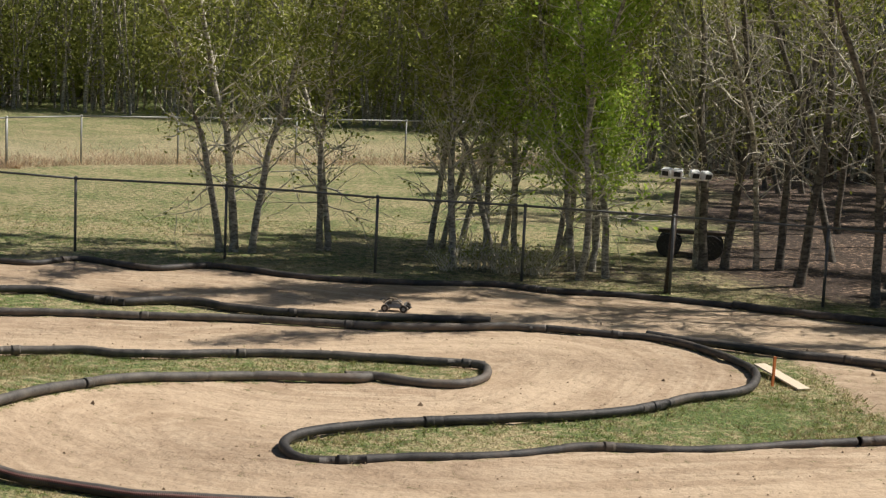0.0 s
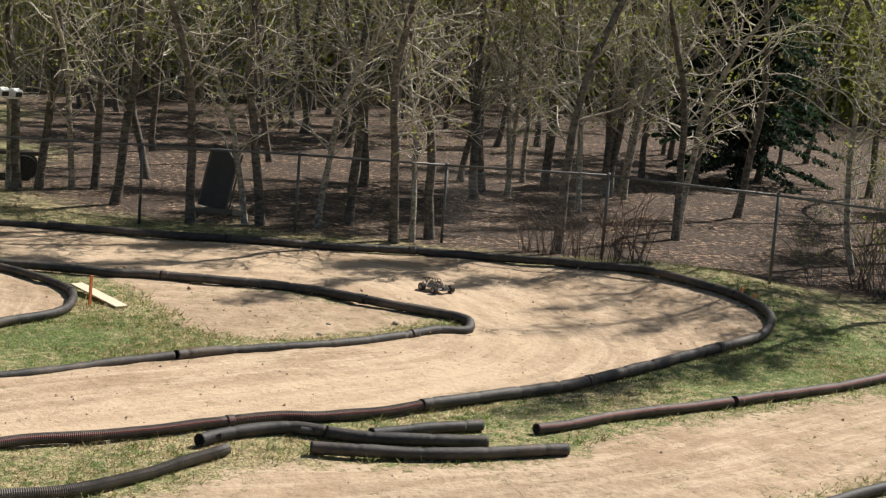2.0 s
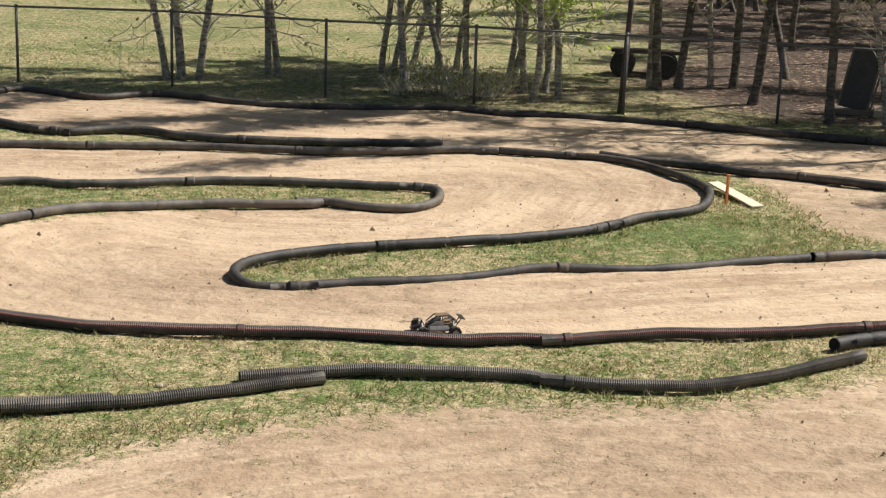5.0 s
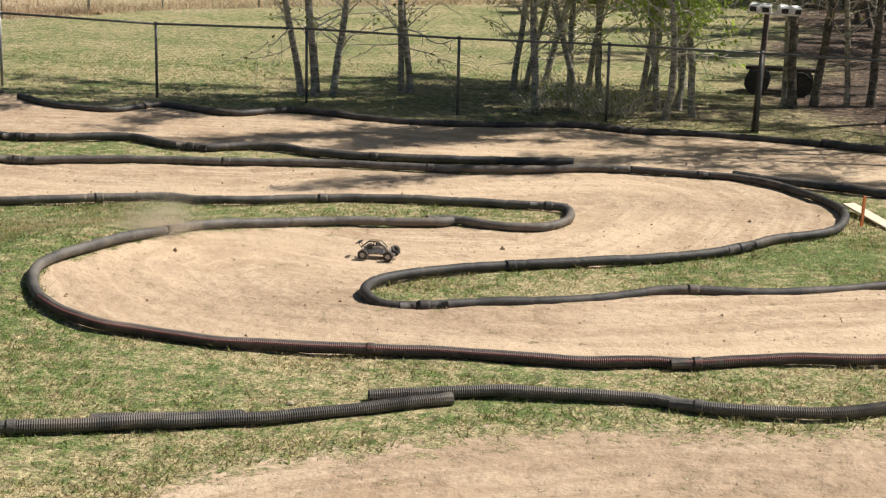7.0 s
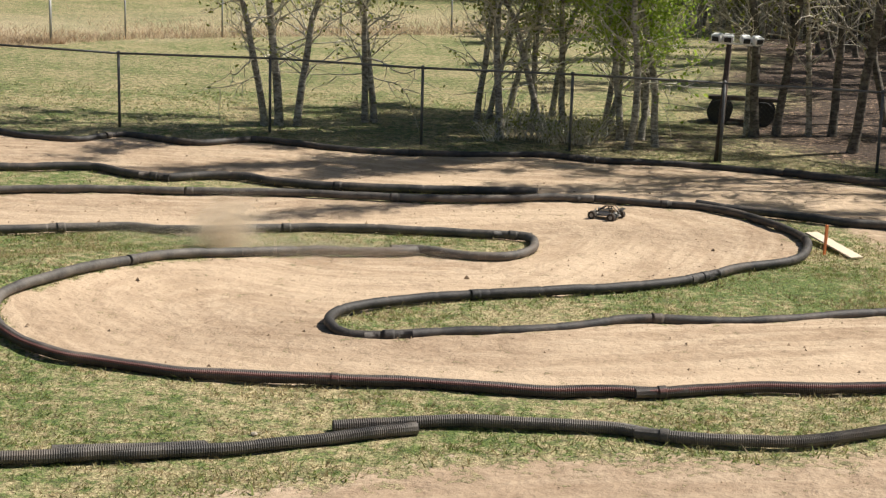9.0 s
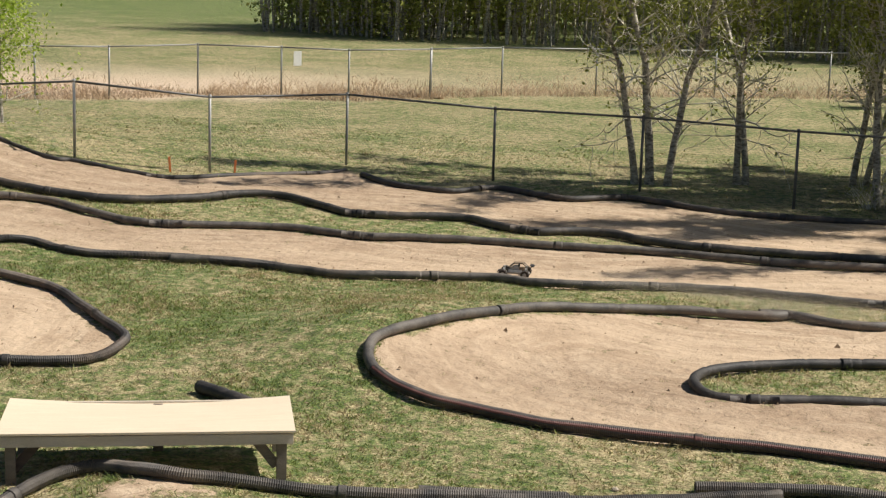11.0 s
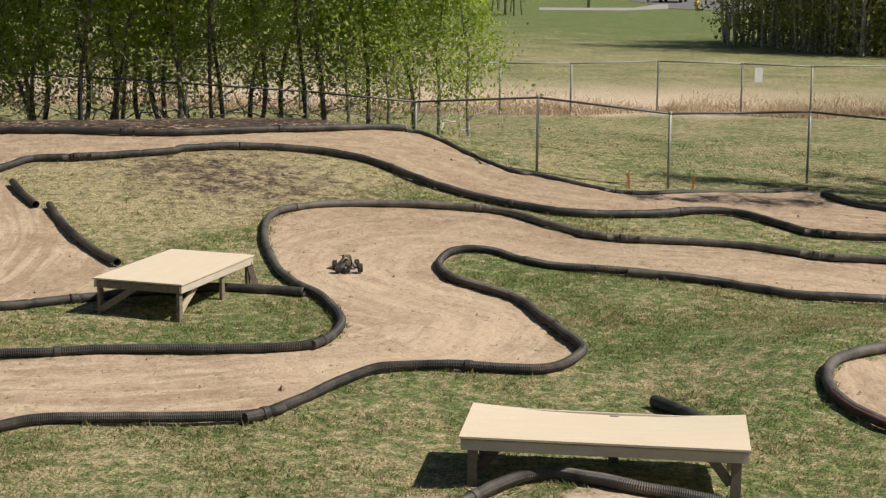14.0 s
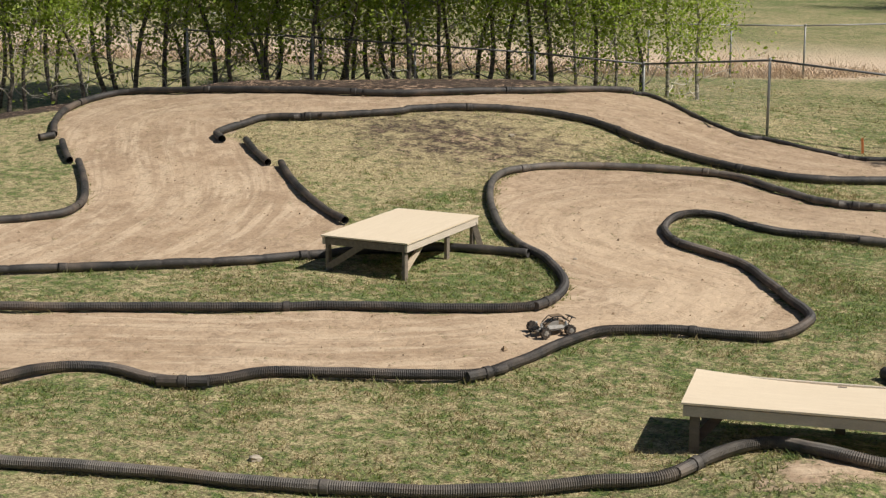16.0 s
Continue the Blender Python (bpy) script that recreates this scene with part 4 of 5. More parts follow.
# most poplar leaves sit above view, added to cast shade on the track
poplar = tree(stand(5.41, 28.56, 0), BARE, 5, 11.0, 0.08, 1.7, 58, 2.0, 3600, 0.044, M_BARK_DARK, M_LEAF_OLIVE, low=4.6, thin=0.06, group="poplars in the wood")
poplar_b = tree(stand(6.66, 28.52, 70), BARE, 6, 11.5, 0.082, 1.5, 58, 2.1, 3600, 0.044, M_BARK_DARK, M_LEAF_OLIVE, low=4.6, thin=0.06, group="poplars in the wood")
poplar_c = tree(stand(7.69, 28.44, 140), BARE, 7, 10.5, 0.06, 1.2, 58, 1.9, 3600, 0.044, M_BARK, M_LEAF_OLIVE, low=4.6, thin=0.06, group="poplars in the wood")
plant_row([second_birch, first_birch], [(-6.58, 30.78), (-6.33, 30.85), (-4.80, 31.74), (-2.71, 32.62), (-2.51, 33.00), (-2.10, 30.48), (-2.19, 34.21), (-1.56, 31.88), (-1.37, 31.54), (-1.27, 33.84), (-0.17, 31.54), (0.14, 30.81)], 21)
plant_row([leafy_birch, leafy_birch_b], [(0.53, 30.91), (0.68, 34.53), (-0.10, 33.05), (-0.98, 32.42)], 22)
plant_row([poplar_c, poplar, poplar_b], [(2.57, 32.15), (2.69, 31.95), (3.12, 32.21), (3.76, 32.37), (4.22, 32.48), (4.33, 30.51), (6.38, 28.53), (8.37, 28.80),
          (8.64, 26.82), (9.02, 26.99), (9.45, 27.33), (12.81, 33.77), (13.25, 33.36), (14.53, 34.32), (15.70, 33.54), (16.09, 33.62), (11.45, 46.24),
          (12.92, 35.57), (14.49, 35.67), (11.29, 25.91), (12.97, 34.27), (13.46, 33.96), (14.65, 34.69), (15.74, 33.64), (16.00, 33.28), (21.44, 41.89)], 23)
big_birch = tree(stand(15.85, 22.60, 60, 1.0, 0, 2), "white-barked birch leaning over bare scrub by the fence", 8, 9.5, 0.052, 1.0, 60, 1.9, 3600, 0.03, M_BARK, M_LEAF_OLIVE, group="birches along the fence")
plant_row([big_birch, poplar_c], [(17.2, 23.2), (18.9, 22.4), (16.3, 24.4)], 24)
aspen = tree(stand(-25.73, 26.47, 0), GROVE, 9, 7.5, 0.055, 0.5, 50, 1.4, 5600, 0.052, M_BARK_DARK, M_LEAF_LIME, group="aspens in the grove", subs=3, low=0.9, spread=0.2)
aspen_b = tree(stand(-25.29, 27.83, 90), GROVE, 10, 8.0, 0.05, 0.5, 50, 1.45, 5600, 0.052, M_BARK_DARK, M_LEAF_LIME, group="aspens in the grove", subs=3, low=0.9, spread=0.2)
aspen_c = tree(stand(-20.55, 30.64, 30), GROVE, 12, 6.2, 0.042, 0.3, 48, 1.4, 6000, 0.05, M_BARK, M_LEAF_LIME, group="aspens in the grove", subs=3, spread=0.18)
plant_row([aspen, aspen_b], [(-28.66, 24.37), (-27.52, 24.16), (-27.62, 24.49), (-26.84, 24.91), (-27.76, 26.55), (-26.51, 25.69), (-25.41, 26.35), (-25.01, 27.14),
          (-24.77, 28.30), (-23.89, 29.04), (-27.23, 27.10), (-24.85, 29.28), (-31.13, 19.89), (-30.94, 20.19), (-30.57, 20.74),
          (-30.19, 21.29), (-31.12, 22.56), (-30.18, 22.49), (-29.76, 23.04), (-30.07, 23.94), (-27.96, 23.67), (-28.90, 25.33), (-28.15, 26.15),
          (-31.6, 21.4), (-31.9, 23.4), (-30.9, 24.6), (-29.6, 26.3), (-28.4, 27.6), (-27.0, 28.6), (-26.0, 29.4), (-32.6, 20.6), (-29.0, 24.0), (-26.3, 27.0)], 25)
plant_row([aspen_c, aspen_b], [(-22.52, 28.85), (-22.23, 29.08), (-22.00, 29.62), (-21.95, 30.52), (-21.93, 31.52), (-23.10, 28.77)], 26)
rng = np.random.default_rng(31)
# high unseen leaves added here to shade the wood floor
wood_tree = tree(stand(11.5, 45.0, 20), BARE, 13, 12.0, 0.085, 2.0, 40, 2.2, 1900, 0.075, M_BARK_DARK, M_LEAF_OLIVE, low=4.6, thin=0.02, group="poplars in the wood", subs=3)
wood_tree_b = tree(stand(13.5, 47.5, 200), BARE, 14, 11.0, 0.07, 1.6, 40, 2.0, 1900, 0.075, M_BARK_DARK, M_LEAF_OLIVE, low=4.6, thin=0.02, group="poplars in the wood", subs=3)
plant_row([wood_tree, wood_tree_b], [(x, y) for x, y in zip(rng.uniform(5, 33, 84), rng.uniform(34, 58, 84)) if x < 0.62 * y and not (15.5 < x - 0.42 * (y - 36) < 18.5)], 27)


# taller trees added to shade the bend; the last five stand mostly out of view
for q, (x, y) in enumerate(((14.6, 27.9), (18.4, 25.9), (15.2, 29.0), (19.8, 28.2), (17.6, 31.0), (14.0, 31.2), (21.5, 31.0), (12.2, 32.6), (16.0, 34.0), (23.5, 35.0), (10.2, 34.2), (25.5, 33.0), (18.2, 37.0), (18.9, 23.6), (20.4, 25.4), (19.6, 22.6), (21.6, 24.4), (22.6, 26.6))):
    copy_thing((poplar, poplar_b, poplar_c)[q % 3], stand(x, y, 47 * q, 0.95 + 0.07 * (q % 4)))


# ---- far woods: one thicket that nobody could count ----
def thicket(name, label, places, seed, h, leaf_count, leaf, leaf_mat, bark, low):
    rng = np.random.default_rng(seed)
    ob = thing(name, Matrix(), label, "woods", "", "stuff")
    wood, crown, cents = Bunch(), Bunch(), []
    per = max(1, leaf_count // len(places))
    for x, y in places:
        hh = h * rng.uniform(0.8, 1.2)
        tr = wander(rng, (x, y, ground_z(x, y) - 0.1), (rng.normal(0, 0.05), rng.normal(0, 0.05), 1), hh, 6, 0.05, 0.02)
        r = rng.uniform(0.04, 0.09)
        wood.add(*tube_arrays(tr, [r * (1 - 0.12 * k) for k in range(7)], 5))
        for _ in range(5):
            k = rng.integers(1, 6)
            az = rng.uniform(0, 6.28)
            br = wander(rng, tr[k], (np.cos(az), np.sin(az), 0.9), rng.uniform(0.7, 1.6), 3, 0.15, 0.02)
            wood.add(*tube_arrays(br, [0.02, 0.015, 0.011, 0.006], 4))
        z = np.where(rng.uniform(0, 1, per) < 0.6, low + rng.gamma(2.2, 1.5, per), low + (hh - low) * rng.beta(1.3, 1.4, per))
        rad = 1.25 * np.sqrt(rng.uniform(0, 1, per))
        az = rng.uniform(0, 2 * np.pi, per)
        clump = rng.normal(0, 0.25, (per, 3))
        cents.append(np.column_stack([x + rad * np.cos(az), y + rad * np.sin(az), z]) + clump)
    wood.build("trunks", bark, ob)
    crown.add(*leaf_quads(rng, np.concatenate(cents), leaf))
    crown.build("foliage", leaf_mat, ob)
    return ob


def scatter(rng, n, corner, along, depth):
    """n places in a parallelogram, denser at its front edge."""
    a, b = rng.uniform(0, 1, n), rng.uniform(0, 1, n) ** 1.6
    return [(corner[0] + along[0] * s + depth[0] * t, corner[1] + along[1] * s + depth[1] * t) for s, t in zip(a, b)]


rng = np.random.default_rng(41)
thicket("far_woods", "low leafy brush at the corner of the far wood", scatter(np.random.default_rng(40), 90, (-34.5, 73.0), (9, -5), (3, 6)), 48, 5.0, 15000, 0.11, M_LEAF_WOOD, M_BARK, 0.0)
thicket("far_woods", "dense olive-green wood edge of slim pale trunks beyond the field", scatter(rng, 640, (-32.6, 69.0), (43, 0), (4, 20)), 42, 9.5, 120000, 0.11, M_LEAF_WOOD, M_BARK, 0.8)
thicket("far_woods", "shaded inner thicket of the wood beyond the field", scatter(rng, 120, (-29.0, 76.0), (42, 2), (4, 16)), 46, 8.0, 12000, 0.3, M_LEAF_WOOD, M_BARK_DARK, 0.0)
thicket("far_woods", "dark dense wood of budding trees beyond the picnic clearing", scatter(rng, 420, (4.0, 60.0), (46, -8), (6, 24)), 43, 15.0, 70000, 0.10, M_LEAF_OLIVE, M_BARK, 2.0)
thicket("far_woods", "shaded undergrowth of dark shrubs below the wood", scatter(rng, 160, (1.0, 55.0), (13, -1), (3, 8)), 44, 5.0, 12000, 0.09, M_LEAF_OLIVE, M_BARK, 0.6)
thicket("far_woods", "leafy trees at the end of the mown field", scatter(rng, 90, (-98.0, 66.0), (42, 26), (-10, 14)), 45, 9.0, 26000, 0.16, M_LEAF_SPRING, M_BARK_DARK, 1.0)
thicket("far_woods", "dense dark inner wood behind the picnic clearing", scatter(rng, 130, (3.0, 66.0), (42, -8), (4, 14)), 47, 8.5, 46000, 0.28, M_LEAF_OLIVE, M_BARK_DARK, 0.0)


def spruce(m, label, seed, h=7.5):
    """A spruce: straight trunk, whorls of drooping boughs set with needles."""
    rng = np.random.default_rng(seed)
    ob = thing("spruce_tree", m, label, "spruce")
    wood, green = Bunch(), Bunch()
    trunk = wander(rng, (0, 0, -0.1), (0, 0, 1), h, 10, 0.01, 0.05)
    wood.add(*tube_arrays(trunk, [0.12 * (1 - 0.09 * k) for k in range(11)], 8))
    cents = []
    for tier in range(24):
        z = 0.55 + (h - 0.7) * (tier / 24) ** 0.92
        reach = 2.1 * (1 - z / h) ** 0.85 + 0.12
        for q in range(9):
            az = q * 2 * np.pi / 9 + tier * 0.5 + rng.normal(0, 0.12)
            line = wander(rng, (0, 0, z + rng.normal(0, 0.06)), (np.cos(az), np.sin(az), 0.05), reach * rng.uniform(0.7, 1.12), 6, 0.05, -0.07)
            wood.add(*tube_arrays(line, [0.018, 0.014, 0.011, 0.008, 0.006, 0.004, 0.003], 4))
            for k, (a, b) in enumerate(zip(line, line[1:])):
                n = 26
                f = rng.uniform(0, 1, (n, 1))
                side = np.cross(b - a, (0, 0, 1.0))
                side /= np.linalg.norm(side) + 1e-9
                spread = 0.16 * (1 - k / 9)
                cents.append(a + (b - a) * f + side * rng.normal(0, spread, (n, 1)) + rng.normal(0, 0.02, (n, 3)) - np.array([0, 0, 0.03]))
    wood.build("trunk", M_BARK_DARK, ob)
    green.add(*leaf_quads(rng, np.concatenate(cents), 0.07))
    tagged(green.build("needle_mass", M_NEEDLE, ob, "dark blue-green drooping needles"), kind="stuff")
    return ob


spruce(stand(21.2, 37.4, 0, 1.2), "dark blue-green spruce among bare trees", 51, 8.0)


def shrub(m, label, seed, h=0.9, stems=46, colour=None, leaves=0):
    """A bare shrub of many thin stems."""
    rng = np.random.default_rng(seed)
    ob = thing("shrub", m, label, "shrub", "shrubs along the fence")
    wood, tips = Bunch(), []
    for _ in range(stems):
        az, out = rng.uniform(0, 6.28), rng.uniform(0.1, 0.7)
        line = wander(rng, (rng.normal(0, 0.12), rng.normal(0, 0.12), 0), (np.cos(az) * out, np.sin(az) * out, 1), h * rng.uniform(0.5, 1.15), 5, 0.14, 0.0)
        wood.add(*tube_arrays(line, [0.008, 0.007, 0.006, 0.005, 0.004, 0.003], 4))
        for _ in range(3):
            k = rng.integers(2, 5)
            sub = wander(rng, line[k], rng.normal(0, 0.5, 3) + np.array([0, 0, 0.7]), h * 0.3, 3, 0.2, 0)
            wood.add(*tube_arrays(sub, [0.005, 0.004, 0.003, 0.002], 4))
            tips += sub
    tagged(wood.build("shrub_body", colour or M_TWIG, ob), kind="stuff")
    if leaves:
        tips = np.array(tips)
        b = Bunch()
        b.add(*leaf_quads(rng, tips[rng.integers(0, len(tips), leaves)] + rng.normal(0, 0.05, (leaves, 3)), 0.03))
        b.build("leaves", M_LEAF_OLIVE, ob)
    return ob


M_REDTWIG = bark_material("reddish_twigs", (0.22, 0.13, 0.09), (0.07, 0.04, 0.03), 0.5)
bush = shrub(stand(11.06, 25.63), "bare reddish-brown shrub of thin stems by the fence", 61, 1.15, 13, M_REDTWIG)
bush_b = shrub(stand(-1.39, 30.65), "brown leafless shrub with a few buds under the birches", 62, 0.7, 22, M_TWIG, 200)
for q, (x, y) in enumerate([(10.89, 26.23), (11.23, 25.05), (11.26, 23.77), (11.52, 23.36), (15.63, 22.94), (15.67, 22.26), (16.25, 22.30)]):
    copy_thing(bush, stand(x, y, 57 * q, 0.75 + 0.1 * (q % 5)))
scrub = shrub(stand(15.6, 22.4), "tall yellowish budding scrub beside the birch", 63, 1.9, 9, M_BARK_DARK, 130)
for q, (x, y) in enumerate([(16.2, 22.9), (16.9, 21.8), (17.5, 22.6), (18.2, 21.7), (16.6, 23.6), (14.9, 23.3), (18.9, 22.8), (17.3, 24.0)]):
    copy_thing(scrub, stand(x, y, 71 * q, 0.8 + 0.11 * (q % 5)))
for q, (x, y) in enumerate([(-0.90, 30.35), (-0.64, 30.13), (-0.38, 30.20), (-1.81, 30.55), (-2.19, 30.03), (-1.15, 30.01)]):
    copy_thing(bush_b, stand(x, y, 83 * q, 0.7 + 0.12 * (q % 4)))


# ---- plywood jump tables ----
def jump_table(m, label, length, width, h, legs, braces, sag=0.0):
    """A plywood sheet on a lumber frame with legs and slanting braces."""
    ob = thing("jump_table", m, label, "table", "plywood tables on the grass")
    bm = bmesh.new()
    bmesh.ops.create_grid(bm, x_segments=16, y_segments=6, size=0.5)
    for v in bm.verts:
        v.co = (v.co.x * length, v.co.y * width, h - sag * (1 - (2 * v.co.x) ** 2) * (0.5 + v.co.y))
    made = bmesh.ops.solidify(bm, geom=bm.faces[:], thickness=0.019)
    part("plywood_top", bm, M_PLY, ob, "pale sun-bleached plywood sheet")
    for y in (-width / 2 + 0.03, width / 2 - 0.03):
        part("side_rail", box(bmesh.new(), length - 0.03, 0.038, 0.089, Matrix.Translation((0, y, h - 0.075)), 0.004), M_RAIL, ob, "grey bleached side rail, coloured as if lit")
    for x in (-length / 2 + 0.035, length / 2 - 0.035):
        part("end_rail", box(bmesh.new(), 0.038, width - 0.11, 0.089, Matrix.Translation((x, 0, h - 0.075)), 0.004), M_LUMBER, ob)
    for x, y in legs:
        part("leg", box(bmesh.new(), 0.085, 0.042, h - 0.03, Matrix.Translation((x, y, (h - 0.03) / 2 - 0.012)), 0.004), M_LUMBER, ob)
    for (a, b), mat in braces:
        a, b = Vector(a), Vector(b)
        t = Matrix.Translation((a + b) / 2) @ (b - a).to_track_quat("X", "Z").to_matrix().to_4x4()
        part("brace", box(bmesh.new(), (b - a).length, 0.036, 0.08, t, 0.004), mat, ob)
    return ob


jump_table(pose(-6.67, 12.01, 0, 0, 0, 26.9), "long low plywood table on a weathered lumber frame over the grass", 2.42, 1.06, 0.5,
           [(-1.1, -0.44), (1.1, -0.44), (-1.1, 0.44), (1.1, 0.44), (0.06, 0.44)],
           [(((-1.08, -0.40, 0.16), (-0.86, -0.40, 0.42)), M_LUMBER_DARK), (((1.06, -0.40, 0.16), (0.86, -0.40, 0.42)), M_LUMBER)], 0.05)
jump_table(pose(-14.56, 14.99, 0, 0, 0, 106.3), "square plywood table with splayed lumber legs and pale braces", 2.08, 1.22, 0.5,
           [(-0.97, -0.54), (-0.97, 0.54), (0.2, -0.54), (0.97, -0.54), (0.97, 0.54)],
           [(((-0.95, -0.50, 0.08), (-0.42, -0.52, 0.42)), M_LUMBER_PALE), (((-1.0, 0.52, 0.1), (-1.0, 0.02, 0.42)), M_LUMBER), (((0.95, -0.56, 0.42), (1.02, -0.66, 0.02)), M_LUMBER)])


# ---- small things round the track ----
def plank(a, b, width, thick, material, label):
    a, b = Vector(a), Vector(b)
    m = Matrix.Translation((a + b) / 2) @ (b - a).to_track_quat("X", "Z").to_matrix().to_4x4()
    bm = box(bmesh.new(), (b - a).length, width, thick, None, 0.004)
    me = bpy.data.meshes.new("plank")
    bm.to_mesh(me)
    bm.free()
    me.materials.append(material)
    ob = new("plank", me)
    ob.matrix_basis = m
    return tagged(ob, label, "plank")


plank((2.75, 22.43, 0.10), (3.22, 21.35, 0.012), 0.19, 0.022, M_PLY, "pale plywood plank sloping down from the pipe to the grass")


def stake(x, y, h, lean, label):
    bm = box(bmesh.new(), 0.04, 0.025, h, Matrix.Translation((0, 0, h / 2 - 0.02)), 0.003)
    me = bpy.data.meshes.new("stake")
    bm.to_mesh(me)
    bm.free()
    me.materials.append(M_ORANGE)
    ob = new("marker_stake", me)
    ob.matrix_basis = pose(x, y, ground_z(x, y), 0, lean, 30)
    return tagged(ob, label, "stake", "orange marker stakes")


stake(2.83, 21.58, 0.40, 2, "thin orange wooden marker stake beside the plank")
stake(-14.13, 26.29, 0.28, -4, "thin orange wooden marker stake by the fence")
stake(-13.22, 27.04, 0.27, 5, "thin orange wooden marker stake by the fence")
stake(12.09, 20.85, 0.22, 0, "thin orange wooden marker stake behind the bend")
stake(12.15, 20.58, 0.20, 3, "thin orange wooden marker stake behind the bend")


def flood_light_pole(x, y, h):
    """A leaning timber pole with a bar of four white lamp boxes."""
    ob = thing("flood_light_pole", pose(x, y, 0, 0, 2.4, 0), "dark leaning pole carrying four white lamp boxes on a bar", "light pole")
    part("pole", rod(bmesh.new(), (0, 0, -0.1), (0, 0, h), 0.06, 0.05, 10), M_LUMBER_DARK, ob, smooth=True)
    part("crossbar", box(bmesh.new(), 0.84, 0.05, 0.03, Matrix.Translation((0.07, -0.05, h - 0.01)), 0.004), M_WHITE, ob)
    for q, (dx, turn) in enumerate(((-0.28, 28), (-0.09, 12), (0.2, -14), (0.4, -30))):
        m = pose(0.06 + dx, -0.07, h + 0.075, 14, 0, -turn)
        lamp = part("lamp_box", box(bmesh.new(), 0.17, 0.16, 0.13, m, 0.012), M_WHITE, ob)
        part("lens", box(bmesh.new(), 0.12, 0.012, 0.085, m @ Matrix.Translation((0, -0.084, 0)), 0.003), M_BLACK, lamp, "dark lamp glass")
    return ob


flood_light_pole(1.83, 28.89, 2.06)


def barrel_bench(x, y, turn):
    """A dark slab resting on two lying barrels."""
    ob = thing("picnic_bench", pose(x, y, 0, 0, 0, turn), "dark weathered slab bench carried by two lying barrels", "bench")
    part("slab", box(bmesh.new(), 1.5, 0.34, 0.07, Matrix.Translation((0, 0, 0.5)), 0.015), M_LUMBER_DARK, ob)
    for s in (-0.5, 0.36):
        bm = rod(bmesh.new(), (s, -0.38, 0.235), (s, 0.38, 0.235), 0.235, sides=22)
        for yy in (-0.36, -0.12, 0.12, 0.36):
            rod(bm, (s, yy - 0.012, 0.235), (s, yy + 0.012, 0.235), 0.247, sides=22)
        part("barrel", bm, M_BLACK, ob, "dark barrel lying on its side")
    part("lower_rail", box(bmesh.new(), 0.9, 0.06, 0.05, Matrix.Translation((0, -0.3, 0.08)), 0.01), M_LUMBER_DARK, ob)
    return ob


barrel_bench(2.64, 33.93, -6)


def leaning_panel(x, y, turn):
    """A dark board propped at a slant on a pale timber base."""
    ob = thing("propped_panel", pose(x, y, 0, 0, 0, turn), "dark sheet panel propped at a slant on a pale timber base", "panel")
    m = Matrix.Translation((0, 0, 0.1)) @ pose(0, 0, 0, -12, 11, 0) @ Matrix.Translation((0, 0, 0.58))
    panel = part("board", box(bmesh.new(), 0.54, 0.03, 1.16, m, 0.004), M_PANEL, ob)
    for s in (-0.26, 0.26):
        part("edge_strip", box(bmesh.new(), 0.035, 0.045, 1.16, m @ Matrix.Translation((s, 0, 0)), 0.003), M_LUMBER, panel)
    part("base", box(bmesh.new(), 0.95, 0.5, 0.09, Matrix.Translation((0.08, 0.12, 0.045)), 0.01), M_LUMBER, ob)
    part("front_sill", box(bmesh.new(), 0.16, 0.62, 0.12, Matrix.Translation((0.46, 0.12, 0.06)), 0.01), M_LUMBER_PALE, ob, "pale sunlit timber end")
    part("side_board", box(bmesh.new(), 0.03, 0.34, 1.0, Matrix.Translation((0.32, 0.2, 0.09)) @ pose(0, 0, 0, -12, 11, 0) @ Matrix.Translation((0, 0, 0.5)), 0.004), M_LUMBER, ob, "weathered pale side board")
    part("prop", rod(bmesh.new(), (0.2, 0.55, 0.05), (0.26, 0.2, 1.0), 0.02), M_LUMBER, ob)
    return ob


M_PANEL = two_tone("dark_panel", (0.035, 0.035, 0.035), (0.12, 0.115, 0.105), 2, 0.8)
leaning_panel(6.01, 29.74, -12)


def fence_sign(x, y, turn):
    ob = thing("fence_sign", pose(x, y, 0, 0, 0, turn), "small blank white sign wired to the far fence", "sign")
    part("plate", box(bmesh.new(), 0.24, 0.006, 0.40, Matrix.Translation((0, 0, 1.12)), 0.002), M_WHITE, ob)
    for s in (-0.09, 0.09):
        for z in (0.96, 1.28):
            part("tie", rod(bmesh.new(), (s, -0.006, z), (s, 0.05, z), 0.006, sides=6), M_STEEL, ob)
    return ob


fence_sign(-18.55, 41.85, 50)

# loose stones and clods on the soil
M_STONE = two_tone("pale_stone", (0.32, 0.27, 0.2), (0.5, 0.43, 0.34), 12, 0.9, 0, 0.3)


def stone(x, y, r, seed):
    rs = np.random.default_rng(seed)
    bm = bmesh.new()
    bmesh.ops.create_icosphere(bm, subdivisions=2, radius=r)
    for v in bm.verts:
        v.co *= 1 + rs.normal(0, 0.10)
        v.co.z *= 0.6
    me = bpy.data.meshes.new("stone")
    bm.to_mesh(me)
    bm.free()
    me.materials.append(M_STONE)
    ob = new("stone", me)
    ob.matrix_basis = pose(x, y, ground_z(x, y) + r * 0.3, 0, 0, seed * 40)
    return tagged(ob, "small pale rounded stone lying on the ground", "stone", "stones")


stone(-10.10, 8.57, 0.055, 1)
stone(6.70, 20.41, 0.05, 2)
stone(5.49, 19.77, 0.04, 3)
stone(-12.88, 16.46, 0.03, 4)
stone(-18.43, 21.76, 0.06, 5)
